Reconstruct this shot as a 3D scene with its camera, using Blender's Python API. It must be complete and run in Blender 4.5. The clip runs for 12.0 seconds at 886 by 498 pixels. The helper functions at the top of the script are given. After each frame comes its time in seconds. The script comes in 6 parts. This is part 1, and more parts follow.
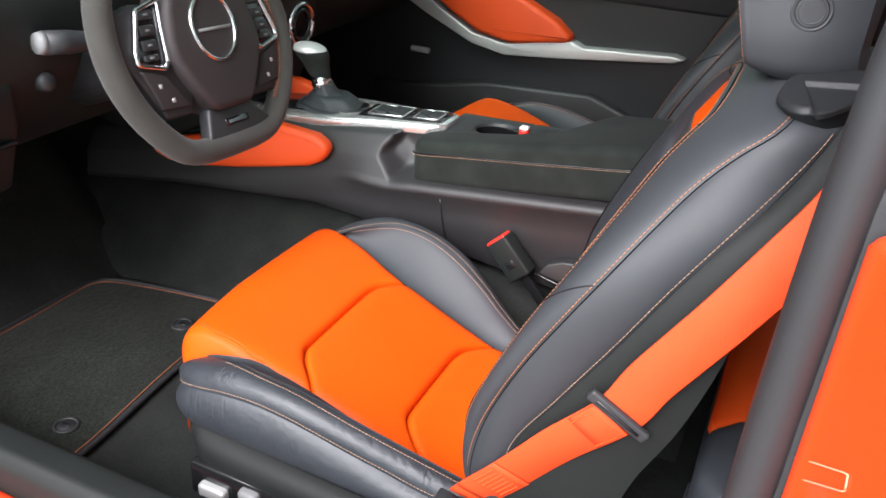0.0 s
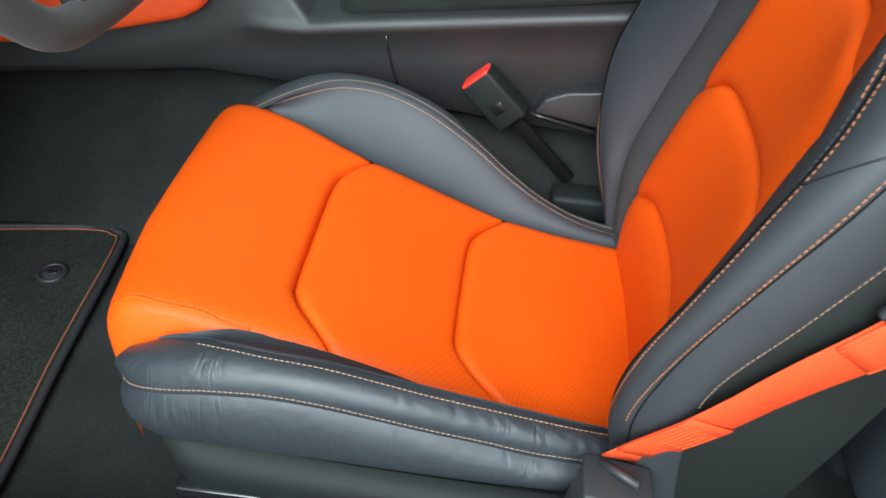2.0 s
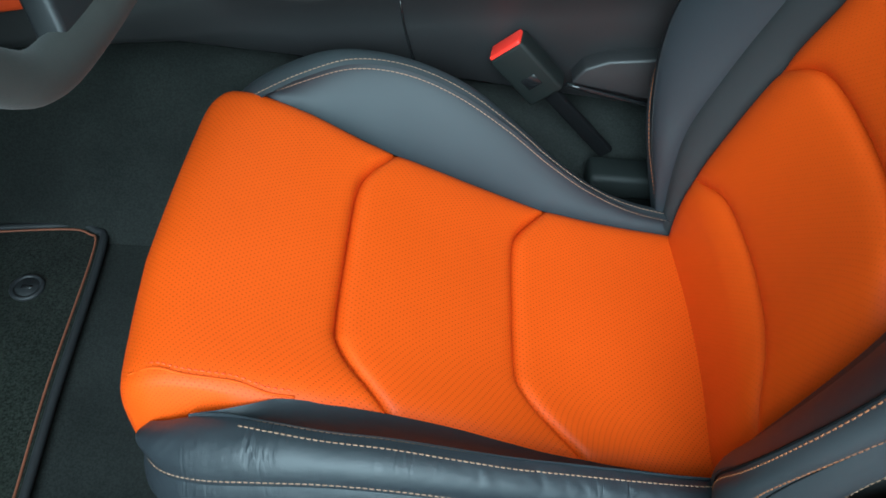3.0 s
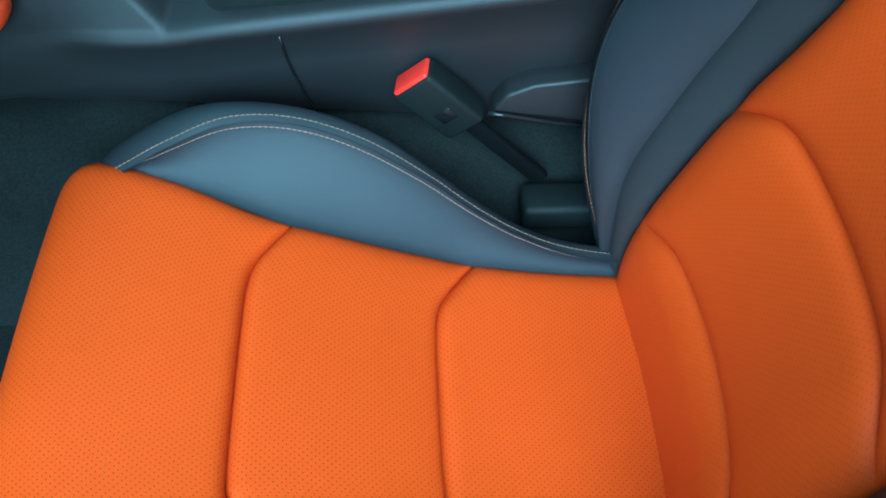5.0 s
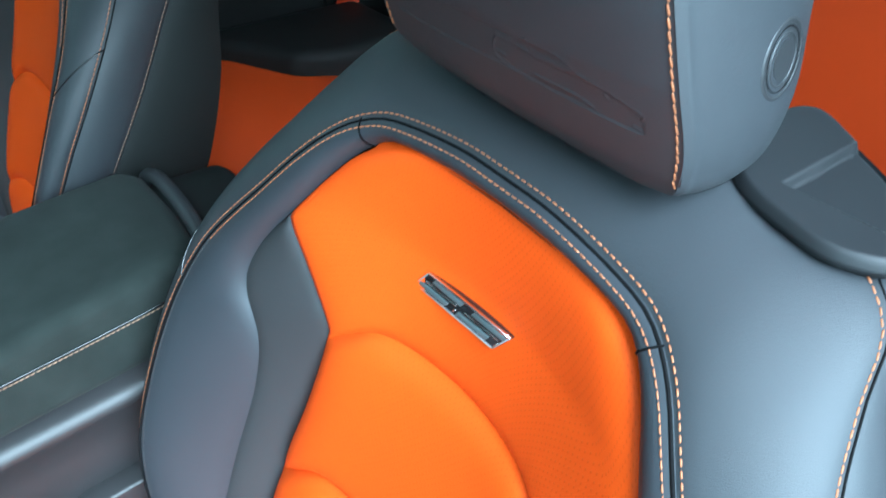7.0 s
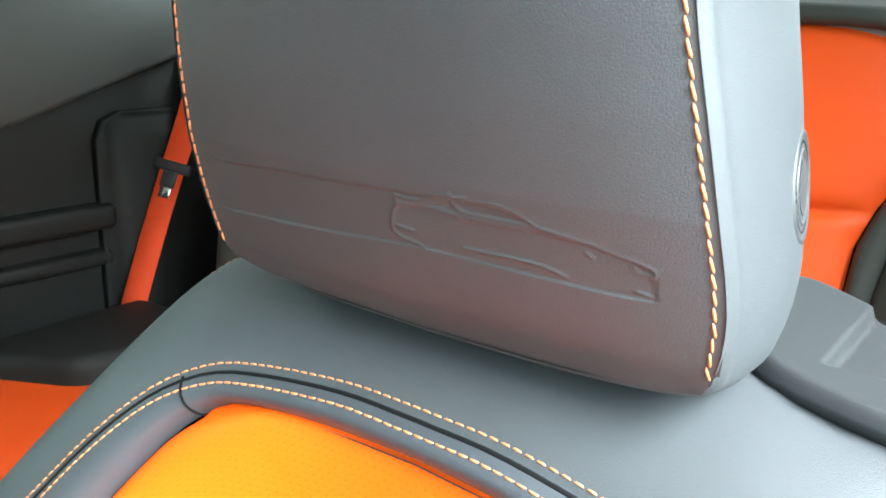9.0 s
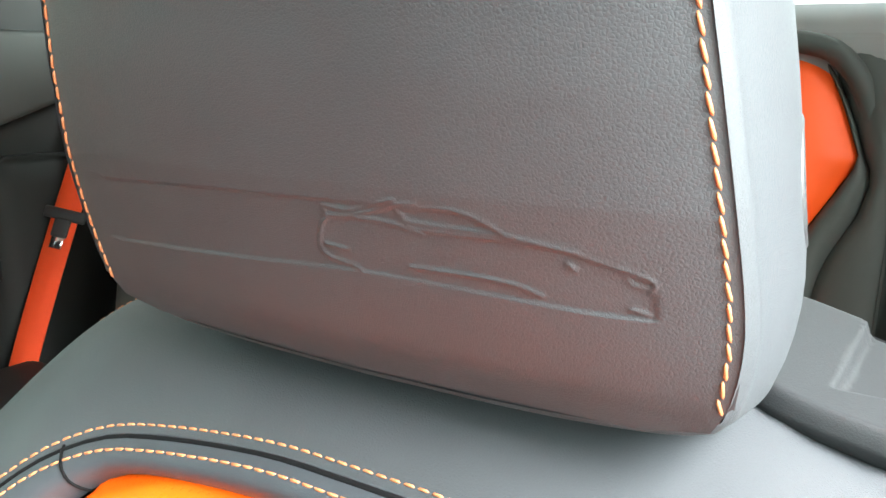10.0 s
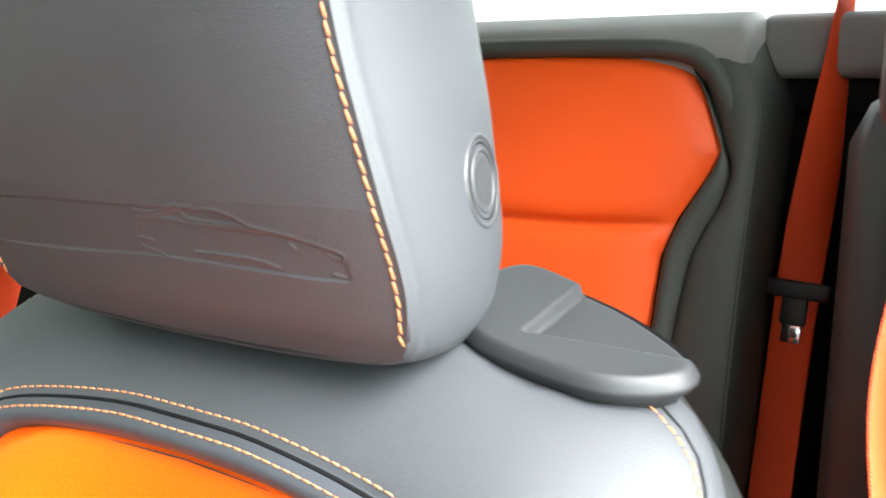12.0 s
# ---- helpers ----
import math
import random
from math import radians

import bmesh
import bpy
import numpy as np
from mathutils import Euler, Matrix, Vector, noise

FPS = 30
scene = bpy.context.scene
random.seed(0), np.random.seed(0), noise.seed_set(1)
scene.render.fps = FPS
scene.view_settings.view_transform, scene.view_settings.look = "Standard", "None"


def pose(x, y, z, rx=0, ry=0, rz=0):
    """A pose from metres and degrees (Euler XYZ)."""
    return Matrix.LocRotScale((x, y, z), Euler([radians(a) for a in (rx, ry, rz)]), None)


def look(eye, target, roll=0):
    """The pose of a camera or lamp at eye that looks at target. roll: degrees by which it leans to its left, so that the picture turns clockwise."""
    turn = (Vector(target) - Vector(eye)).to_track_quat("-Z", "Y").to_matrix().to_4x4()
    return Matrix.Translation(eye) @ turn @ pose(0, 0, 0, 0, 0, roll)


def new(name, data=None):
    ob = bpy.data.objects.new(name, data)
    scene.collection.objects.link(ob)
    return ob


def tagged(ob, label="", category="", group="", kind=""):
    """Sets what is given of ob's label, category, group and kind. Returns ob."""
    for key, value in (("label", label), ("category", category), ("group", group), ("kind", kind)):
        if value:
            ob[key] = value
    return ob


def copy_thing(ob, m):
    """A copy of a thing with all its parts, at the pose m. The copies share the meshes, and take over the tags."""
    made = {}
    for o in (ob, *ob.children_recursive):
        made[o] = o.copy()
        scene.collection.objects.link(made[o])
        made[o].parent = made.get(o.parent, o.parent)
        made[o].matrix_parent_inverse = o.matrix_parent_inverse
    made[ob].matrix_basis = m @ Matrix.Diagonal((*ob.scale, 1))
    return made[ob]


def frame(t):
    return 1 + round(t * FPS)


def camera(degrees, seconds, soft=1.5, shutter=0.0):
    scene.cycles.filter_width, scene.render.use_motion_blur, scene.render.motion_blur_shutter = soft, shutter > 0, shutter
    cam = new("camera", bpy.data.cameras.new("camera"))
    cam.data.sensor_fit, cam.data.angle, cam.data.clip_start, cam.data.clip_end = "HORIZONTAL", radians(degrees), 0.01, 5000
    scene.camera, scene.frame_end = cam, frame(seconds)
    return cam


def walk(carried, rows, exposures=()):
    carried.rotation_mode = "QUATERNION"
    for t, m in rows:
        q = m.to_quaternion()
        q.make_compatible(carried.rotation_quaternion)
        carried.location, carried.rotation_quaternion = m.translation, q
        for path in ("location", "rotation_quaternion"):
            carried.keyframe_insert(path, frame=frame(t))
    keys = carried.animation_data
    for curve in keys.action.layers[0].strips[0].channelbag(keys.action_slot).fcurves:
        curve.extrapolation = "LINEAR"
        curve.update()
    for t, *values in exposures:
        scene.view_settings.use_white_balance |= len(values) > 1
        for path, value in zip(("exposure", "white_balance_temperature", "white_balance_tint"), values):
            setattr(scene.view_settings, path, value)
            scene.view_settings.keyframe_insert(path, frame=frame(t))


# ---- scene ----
cam = camera(55.6, 12.0, shutter=0.25)

PATH = [
    (0, (0.212, -1.133, 1.142), (-0.462, 0.498, 0.202), 4.4),
    (0.5, (0.097, -1.082, 1.097), (-0.378, 0.614, 0.149), 3.7),
    (1, (-0.004, -1.007, 1.048), (-0.333, 0.692, 0.046), 3.4),
    (1.5, (-0.077, -0.953, 1.034), (-0.28, 0.663, -0.127), 3.2),
    (2, (-0.152, -0.876, 1.003), (-0.286, 0.654, -0.278), 2.7),
    (2.5, (-0.238, -0.795, 1.03), (-0.285, 0.64, -0.363), 3.2),
    (4.3, (-0.293, -0.51, 0.964), (-0.219, 0.695, -0.63), 3.5),
    (4.5, (-0.264, -0.502, 0.982), (-0.197, 0.684, -0.627), 2.5),
    (5, (-0.218, -0.487, 1.028), (-0.129, 0.688, -0.587), 1.7),
    (5.5, (-0.177, -0.478, 1.074), (-0.061, 0.757, -0.495), 0.1),
    (6, (-0.149, -0.485, 1.099), (0.276, 0.864, -0.315), 1.2),
    (6.5, (-0.128, -0.479, 1.113), (0.608, 0.873, -0.165), 1.7),
    (7, (-0.127, -0.461, 1.145), (0.849, 0.811, -0.05), 2.1),
    (7.5, (-0.132, -0.456, 1.16), (0.983, 0.844, 0.128), 2.3),
    (9.5, (-0.057, -0.316, 1.024), (1.552, 0.778, 0.563), 1.3),
    (10, (-0.046, -0.309, 1.024), (1.614, 0.721, 0.594), 1.1),
    (10.5, (-0.047, -0.307, 1.028), (1.64, 0.683, 0.609), 0.7),
    (11, (-0.045, -0.31, 1.029), (1.656, 0.652, 0.607), 0.3),
    (11.5, (-0.056, -0.334, 1.031), (1.641, 0.632, 0.599), -0.1),
    (12, (-0.081, -0.422, 1.038), (1.6, 0.573, 0.609), -0.6),
]
walk(cam, [(t, look(eye, target, roll)) for t, eye, target, roll in PATH],
     [(0.0, 1.15, 6250, 2), (1.0, 1.14, 6100, -5), (2.5, 0.58, 5350, -20), (4.3, 0.12, 3900, -37), (5.3, 0.74, 3750, -35), (6.0, 1.34, 3850, -30), (6.6, 1.70, 4200, -25), (7.2, 2.07, 4800, -21), (7.7, 2.40, 5100, -20), (9.3, 3.48, 5950, -15), (11.5, 3.52, 6550, -6), (12.0, 3.22, 6350, -7)])

# ---- world and light ----
world = bpy.data.worlds.new("world")
scene.world = world
world.use_nodes = True
wn, wl = world.node_tree.nodes, world.node_tree.links
sky = wn.new("ShaderNodeTexSky")
sky.sky_type = 'NISHITA'
sky.sun_disc = False
sky.sun_elevation = radians(42)
sky.sun_rotation = radians(186)
sky.air_density = 1.2
sky.dust_density = 4.0
hue = wn.new("ShaderNodeHueSaturation")
hue.inputs["Saturation"].default_value = 0.15
wl.new(sky.outputs[0], hue.inputs["Color"])
wl.new(hue.outputs[0], wn["Background"].inputs["Color"])
wn["Background"].inputs["Strength"].default_value = 0.15
sun_data = bpy.data.lights.new("sun", 'SUN')
sun_data.energy = 3.3
sun_data.angle = radians(45)
sun_data.color = (1.0, 0.855, 0.95)
sun_ob = new("sun", sun_data)
sun_ob.matrix_world = look((-0.32, -2.95, 3.2), (0, 0, 0.5))


# ---- materials ----
def rgb(c):
    return (c[0], c[1], c[2], 1.0)


def material(name, color, rough=0.5, metal=0.0, vary=0.12, vary_scale=9.0, bump=0.0, bump_scale=300.0, grain="noise",
             bump2=0.0, bump2_scale=30.0, coat=0.0, sheen=0.0, spec=0.5, rough_vary=0.08, speck=0.0):
    """Principled surface with large and fine variation of colour, roughness and relief, in object metres."""
    m = bpy.data.materials.new(name)
    m.use_nodes = True
    n, l = m.node_tree.nodes, m.node_tree.links
    b = n["Principled BSDF"]
    b.inputs["Metallic"].default_value = metal
    b.inputs["Specular IOR Level"].default_value = spec
    b.inputs["Coat Weight"].default_value = coat
    b.inputs["Coat Roughness"].default_value = 0.08
    b.inputs["Sheen Weight"].default_value = sheen
    tc = n.new("ShaderNodeTexCoord")
    big = n.new("ShaderNodeTexNoise")
    big.inputs["Scale"].default_value = vary_scale
    big.inputs["Detail"].default_value = 4.0
    l.new(tc.outputs["Object"], big.inputs["Vector"])
    mix = n.new("ShaderNodeMix")
    mix.data_type = 'RGBA'
    mix.inputs["A"].default_value = rgb([c * (1 - vary) for c in color])
    mix.inputs["B"].default_value = rgb([min(1.0, c * (1 + vary)) for c in color])
    fac = big.outputs["Fac"]
    if vary > 0.6:  # patchy nap
        nap = n.new("ShaderNodeMapRange")
        nap.interpolation_type = 'SMOOTHSTEP'
        nap.inputs["From Min"].default_value = 0.28
        nap.inputs["From Max"].default_value = 0.72
        l.new(fac, nap.inputs["Value"])
        fac = nap.outputs["Result"]
    l.new(fac, mix.inputs["Factor"])
    tone = mix.outputs["Result"]
    if speck:  # single tufts of the pile
        tuft = n.new("ShaderNodeTexNoise")
        tuft.inputs["Scale"].default_value = 380.0
        tuft.inputs["Detail"].default_value = 2.0
        l.new(tc.outputs["Object"], tuft.inputs["Vector"])
        lift = n.new("ShaderNodeMapRange")
        lift.inputs["From Min"].default_value = 0.35
        lift.inputs["From Max"].default_value = 0.65
        lift.inputs["To Min"].default_value = 1 - speck
        lift.inputs["To Max"].default_value = 1 + speck
        l.new(tuft.outputs["Fac"], lift.inputs["Value"])
        mult = n.new("ShaderNodeMix")
        mult.data_type, mult.blend_type = 'RGBA', 'MULTIPLY'
        mult.inputs["Factor"].default_value = 1.0
        l.new(tone, mult.inputs["A"])
        l.new(lift.outputs["Result"], mult.inputs["B"])
        tone = mult.outputs["Result"]
    l.new(tone, b.inputs["Base Color"])
    ramp = n.new("ShaderNodeMapRange")
    ramp.inputs["To Min"].default_value = max(0.02, rough - rough_vary)
    ramp.inputs["To Max"].default_value = min(1.0, rough + rough_vary)
    l.new(big.outputs["Fac"], ramp.inputs["Value"])
    l.new(ramp.outputs["Result"], b.inputs["Roughness"])
    last = None
    if bump:
        if grain == "cells":
            tex = n.new("ShaderNodeTexVoronoi")
            tex.feature = 'DISTANCE_TO_EDGE'
            tex.inputs["Scale"].default_value = bump_scale
            jit = n.new("ShaderNodeTexNoise")
            jit.inputs["Scale"].default_value = bump_scale * 0.6
            l.new(tc.outputs["Object"], jit.inputs["Vector"])
            add = n.new("ShaderNodeMixRGB")
            add.blend_type = 'LINEAR_LIGHT'
            add.inputs["Fac"].default_value = 0.6 / bump_scale
            l.new(tc.outputs["Object"], add.inputs["Color1"])
            l.new(jit.outputs["Color"], add.inputs["Color2"])
            l.new(add.outputs[0], tex.inputs["Vector"])
            cl = n.new("ShaderNodeMapRange")
            cl.inputs["From Max"].default_value = 0.22
            l.new(tex.outputs["Distance"], cl.inputs["Value"])
            out = cl.outputs["Result"]
        else:
            tex = n.new("ShaderNodeTexNoise")
            tex.inputs["Scale"].default_value = bump_scale
            tex.inputs["Detail"].default_value = 3.0
            l.new(tc.outputs["Object"], tex.inputs["Vector"])
            out = tex.outputs["Fac"]
        bp = n.new("ShaderNodeBump")
        bp.inputs["Strength"].default_value = bump
        bp.inputs["Distance"].default_value = 0.0006
        l.new(out, bp.inputs["Height"])
        last = bp
    if bump2:
        t2 = n.new("ShaderNodeTexNoise")
        t2.inputs["Scale"].default_value = bump2_scale
        t2.inputs["Detail"].default_value = 2.0
        l.new(tc.outputs["Object"], t2.inputs["Vector"])
        b2 = n.new("ShaderNodeBump")
        b2.inputs["Strength"].default_value = bump2
        b2.inputs["Distance"].default_value = 0.004
        l.new(t2.outputs["Fac"], b2.inputs["Height"])
        if last:
            l.new(last.outputs["Normal"], b2.inputs["Normal"])
        last = b2
    if last:
        l.new(last.outputs["Normal"], b.inputs["Normal"])
    return m


def wrinkle(m):
    """Short slanting sitting creases, in patches, pressed into the leather."""
    n, l = m.node_tree.nodes, m.node_tree.links
    b = n["Principled BSDF"]
    under = b.inputs["Normal"].links[0].from_socket
    tc = n.new("ShaderNodeTexCoord")
    mp = n.new("ShaderNodeMapping")
    mp.inputs["Rotation"].default_value = (0.0, 0.5, 0.55)
    mp.inputs["Scale"].default_value = (46.0, 9.0, 12.0)
    l.new(tc.outputs["Object"], mp.inputs["Vector"])
    fold = n.new("ShaderNodeTexNoise")
    fold.inputs["Scale"].default_value = 1.0
    fold.inputs["Detail"].default_value = 3.0
    fold.inputs["Distortion"].default_value = 0.6
    l.new(mp.outputs["Vector"], fold.inputs["Vector"])
    off = n.new("ShaderNodeMath")
    off.operation = 'SUBTRACT'
    off.inputs[1].default_value = 0.5
    l.new(fold.outputs["Fac"], off.inputs[0])
    ridge = n.new("ShaderNodeMath")
    ridge.operation = 'ABSOLUTE'
    l.new(off.outputs[0], ridge.inputs[0])
    line = n.new("ShaderNodeMapRange")
    line.interpolation_type = 'SMOOTHSTEP'
    line.inputs["From Max"].default_value = 0.10
    l.new(ridge.outputs[0], line.inputs["Value"])
    where = n.new("ShaderNodeTexNoise")
    where.inputs["Scale"].default_value = 11.0
    l.new(tc.outputs["Object"], where.inputs["Vector"])
    patch = n.new("ShaderNodeMapRange")
    patch.inputs["From Min"].default_value = 0.44
    patch.inputs["From Max"].default_value = 0.60
    patch.inputs["To Max"].default_value = 0.4
    l.new(where.outputs["Fac"], patch.inputs["Value"])
    bp = n.new("ShaderNodeBump")
    bp.inputs["Distance"].default_value = 0.0016
    l.new(patch.outputs["Result"], bp.inputs["Strength"])
    l.new(line.outputs["Result"], bp.inputs["Height"])
    l.new(under, bp.inputs["Normal"])
    l.new(bp.outputs["Normal"], b.inputs["Normal"])


def perforate(m, pitch=0.0055, radius=0.13, dark=0.62):
    """Rows of pin holes, staggered, laid out in the panel's own metres."""
    n, l = m.node_tree.nodes, m.node_tree.links
    b = n["Principled BSDF"]
    uv = n.new("ShaderNodeUVMap")
    sep = n.new("ShaderNodeSeparateXYZ")
    l.new(uv.outputs[0], sep.inputs[0])

    def op(kind, a, bb=None):
        x = n.new("ShaderNodeMath")
        x.operation = kind
        for i, v in enumerate((a, bb)):
            if v is None:
                continue
            if isinstance(v, (int, float)):
                x.inputs[i].default_value = v
            else:
                l.new(v, x.inputs[i])
        return x.outputs[0]

    gx, gy = op('DIVIDE', sep.outputs[0], pitch), op('DIVIDE', sep.outputs[1], pitch * 0.6)
    row = op('MODULO', op('FLOOR', gy), 2.0)
    gx = op('ADD', gx, op('MULTIPLY', row, 0.5))
    dx = op('SUBTRACT', op('FRACT', gx), 0.5)
    dy = op('MULTIPLY', op('SUBTRACT', op('FRACT', gy), 0.5), 0.6)
    d = op('SQRT', op('ADD', op('MULTIPLY', dx, dx), op('MULTIPLY', dy, dy)))
    hole = n.new("ShaderNodeMapRange")
    hole.inputs["From Min"].default_value = radius * 0.7
    hole.inputs["From Max"].default_value = radius * 1.15
    l.new(d, hole.inputs["Value"])
    src = b.inputs["Base Color"].links[0].from_socket
    mul = n.new("ShaderNodeMix")
    mul.data_type = 'RGBA'
    mul.blend_type = 'MULTIPLY'
    mul.inputs["Factor"].default_value = 1.0
    shade = n.new("ShaderNodeMapRange")
    shade.inputs["To Min"].default_value = dark
    l.new(hole.outputs["Result"], shade.inputs["Value"])
    l.new(src, mul.inputs["A"])
    l.new(shade.outputs["Result"], mul.inputs["B"])
    l.new(mul.outputs["Result"], b.inputs["Base Color"])
    bp = n.new("ShaderNodeBump")
    bp.inputs["Strength"].default_value = 0.35
    bp.inputs["Distance"].default_value = 0.0005
    l.new(hole.outputs["Result"], bp.inputs["Height"])
    l.new(b.inputs["Normal"].links[0].from_socket, bp.inputs["Normal"])
    l.new(bp.outputs["Normal"], b.inputs["Normal"])
    return m


def woven(m, pitch=0.0013):
    """Twill ribs across a belt, in the webbing's own metres."""
    n, l = m.node_tree.nodes, m.node_tree.links
    b = n["Principled BSDF"]
    uv = n.new("ShaderNodeUVMap")
    wave = n.new("ShaderNodeTexWave")
    wave.wave_type = 'BANDS'
    wave.bands_direction = 'DIAGONAL'
    wave.inputs["Scale"].default_value = 0.45 / pitch
    wave.inputs["Distortion"].default_value = 0.4
    l.new(uv.outputs[0], wave.inputs["Vector"])
    bp = n.new("ShaderNodeBump")
    bp.inputs["Strength"].default_value = 0.4
    bp.inputs["Distance"].default_value = 0.0008
    l.new(wave.outputs["Fac"], bp.inputs["Height"])
    if b.inputs["Normal"].links:
        l.new(b.inputs["Normal"].links[0].from_socket, bp.inputs["Normal"])
    l.new(bp.outputs["Normal"], b.inputs["Normal"])
    return m


ORANGE = (0.67, 0.080, 0.0020)
M_BLACK = material("black_leather", (0.0280, 0.0308, 0.0352), 0.57, spec=0.47, bump=0.17, bump_scale=950, grain="cells", bump2=0.14, bump2_scale=22, vary=0.15)
M_BLACK_WORN = material("black_leather_creased", (0.0240, 0.0275, 0.0335), 0.46, spec=0.65, bump=0.22, bump_scale=900, grain="cells", bump2=0.42, bump2_scale=40, vary=0.18)
wrinkle(M_BLACK_WORN)
M_BLACK_FINE = material("black_leather_smooth", (0.0248, 0.0285, 0.0342), 0.55, spec=0.48, bump=0.16, bump_scale=1200, grain="cells", vary=0.12)
M_ORANGE = material("orange_leather", ORANGE, 0.53, spec=0.16, bump=0.18, bump_scale=1100, grain="cells", bump2=0.06, bump2_scale=16, vary=0.06)
M_ORANGE_PERF = perforate(material("orange_perforated_leather", ORANGE, 0.47, spec=0.20, bump=0.12, bump_scale=1100, grain="cells", bump2=0.06, bump2_scale=16, vary=0.06), dark=0.55)
M_ORANGE_FINE = perforate(material("orange_back_leather", ORANGE, 0.53, spec=0.16, bump=0.12, bump_scale=1100, grain="cells", bump2=0.06, bump2_scale=16, vary=0.06), dark=0.84)
M_PAD = material("red_orange_leather", (0.80, 0.082, 0.012), 0.5, bump=0.15, bump_scale=1100, grain="cells", vary=0.07)
# Rear leather colours make up for the light there: orange reddened, black paled.
M_REAR = material("rear_orange_leather", (0.69, 0.077, 0.008), 0.5, spec=0.3, bump=0.15, bump_scale=1100, grain="cells", bump2=0.10, bump2_scale=14, vary=0.07)
M_REAR_BLACK = material("olive_black_lightened", (0.042, 0.048, 0.043), 0.6, spec=0.35, bump=0.15, bump_scale=1100, grain="cells", bump2=0.08, bump2_scale=18, vary=0.12)
M_FILM = material("clear_film_edge", (0.85, 0.36, 0.22), 0.3, vary=0.05)
M_WHEEL = material("grey_suede", (0.040, 0.039, 0.035), 0.95, bump=0.5, bump_scale=900, sheen=0.12, vary=0.3, vary_scale=25, spec=0.2)
# Near black; its colour carries the shade of wells, seam joints and grooves.
M_WELL = material("deep_black", (0.002, 0.002, 0.0025), 0.85, vary=0.2, spec=0.15)
M_SUEDE = material("charcoal_suede", (0.0172, 0.0205, 0.0186), 0.95, bump=0.5, bump_scale=900, sheen=0.03, vary=0.55, vary_scale=26, spec=0.1)
M_CLOTH = material("black_side_cloth", (0.024, 0.026, 0.028), 0.7, bump=0.4, bump_scale=1500, vary=0.15)
M_SHELL = material("black_back_vinyl", (0.0105, 0.0118, 0.0112), 0.65, spec=0.25, bump=0.3, bump_scale=1300, vary=0.15)
M_PLASTIC = material("black_plastic", (0.022, 0.023, 0.025), 0.5, bump=0.25, bump_scale=1600, vary=0.12)
M_PLASTIC_BROWN = material("dark_console_plastic", (0.0208, 0.0198, 0.0208), 0.5, bump=0.25, bump_scale=1600, vary=0.15)
M_TRIM_GREY = material("grey_shelf_trim", (0.19, 0.195, 0.195), 0.6, bump=0.25, bump_scale=1400, vary=0.1)
M_DASH = material("black_dash_plastic", (0.0100, 0.0118, 0.0112), 0.6, spec=0.28, bump=0.3, bump_scale=1200, vary=0.15)
M_GLOSS = material("gloss_black", (0.012, 0.012, 0.013), 0.15, vary=0.1)
M_HUB = material("brown_black_leather", (0.030, 0.025, 0.026), 0.6, spec=0.35, bump=0.15, bump_scale=1200, grain="cells", vary=0.12)
M_BAR = material("grey_badge_inlay", (0.085, 0.11, 0.115), 0.35, vary=0.06)
M_GUIDE = material("black_guide_plastic", (0.0150, 0.0162, 0.0180), 0.52, spec=0.33, bump=0.2, bump_scale=1600, vary=0.1)
M_RUBBER = material("black_rubber", (0.019, 0.020, 0.022), 0.6, bump=0.2, bump_scale=700, vary=0.15)
M_CARPET = material("charcoal_carpet", (0.0185, 0.0198, 0.0185), 1.0, bump=1.0, bump_scale=420, bump2=0.35, bump2_scale=60, vary=0.5, vary_scale=11, spec=0.04, sheen=0.02, speck=0.2)
M_MAT = material("charcoal_mat_pile", (0.0165, 0.0185, 0.0150), 1.0, bump=1.0, bump_scale=520, bump2=0.5, bump2_scale=90, vary=0.45, vary_scale=13, spec=0.08, sheen=0.06, speck=0.5)
M_CHROME = material("satin_chrome", (0.75, 0.76, 0.78), 0.16, metal=1.0, vary=0.04)
M_SILVER = material("silver_trim", (0.60, 0.60, 0.59), 0.38, metal=0.4, vary=0.05)
M_BRIGHT = material("bright_shifter_metal", (0.70, 0.70, 0.69), 0.22, metal=0.75, vary=0.05)
# Darker copy of the side trim plastic; the cabin's shade is in its colour.
M_SHADED_TRIM = material("shaded_side_trim", (0.0130, 0.0140, 0.0135), 0.6, bump=0.25, bump_scale=1200, vary=0.15, spec=0.25)
M_PAINT = material("orange_body_paint", (0.80, 0.055, 0.008), 0.3, coat=0.8, vary=0.05)
M_BELT = woven(material("orange_webbing", (0.70, 0.064, 0.014), 0.6, vary=0.08, spec=0.3, bump=0.2, bump_scale=2500))
M_THREAD = material("orange_thread", (0.33, 0.128, 0.050), 0.55, vary=0.15, vary_scale=200)
M_THREAD_PALE = material("pale_thread", (0.27, 0.17, 0.11), 0.6, vary=0.15, vary_scale=200)
M_THREAD_DARK = material("charcoal_thread", (0.035, 0.033, 0.033), 0.6, vary=0.15, vary_scale=200)
M_PIPING = material("faded_orange_binding", (0.20, 0.070, 0.035), 0.7, vary=0.3, vary_scale=60)
M_SIDE = material("grey_wheel_arch_trim", (0.042, 0.046, 0.044), 0.6, bump=0.25, bump_scale=1400, vary=0.12)
M_RED = material("red_button", (0.75, 0.03, 0.02), 0.35, vary=0.05)
M_WHITE = material("white_print", (0.75, 0.75, 0.74), 0.5, vary=0.05)
M_HEADLINER = material("grey_headliner", (0.30, 0.30, 0.29), 0.95, bump=0.4, bump_scale=900, vary=0.08)
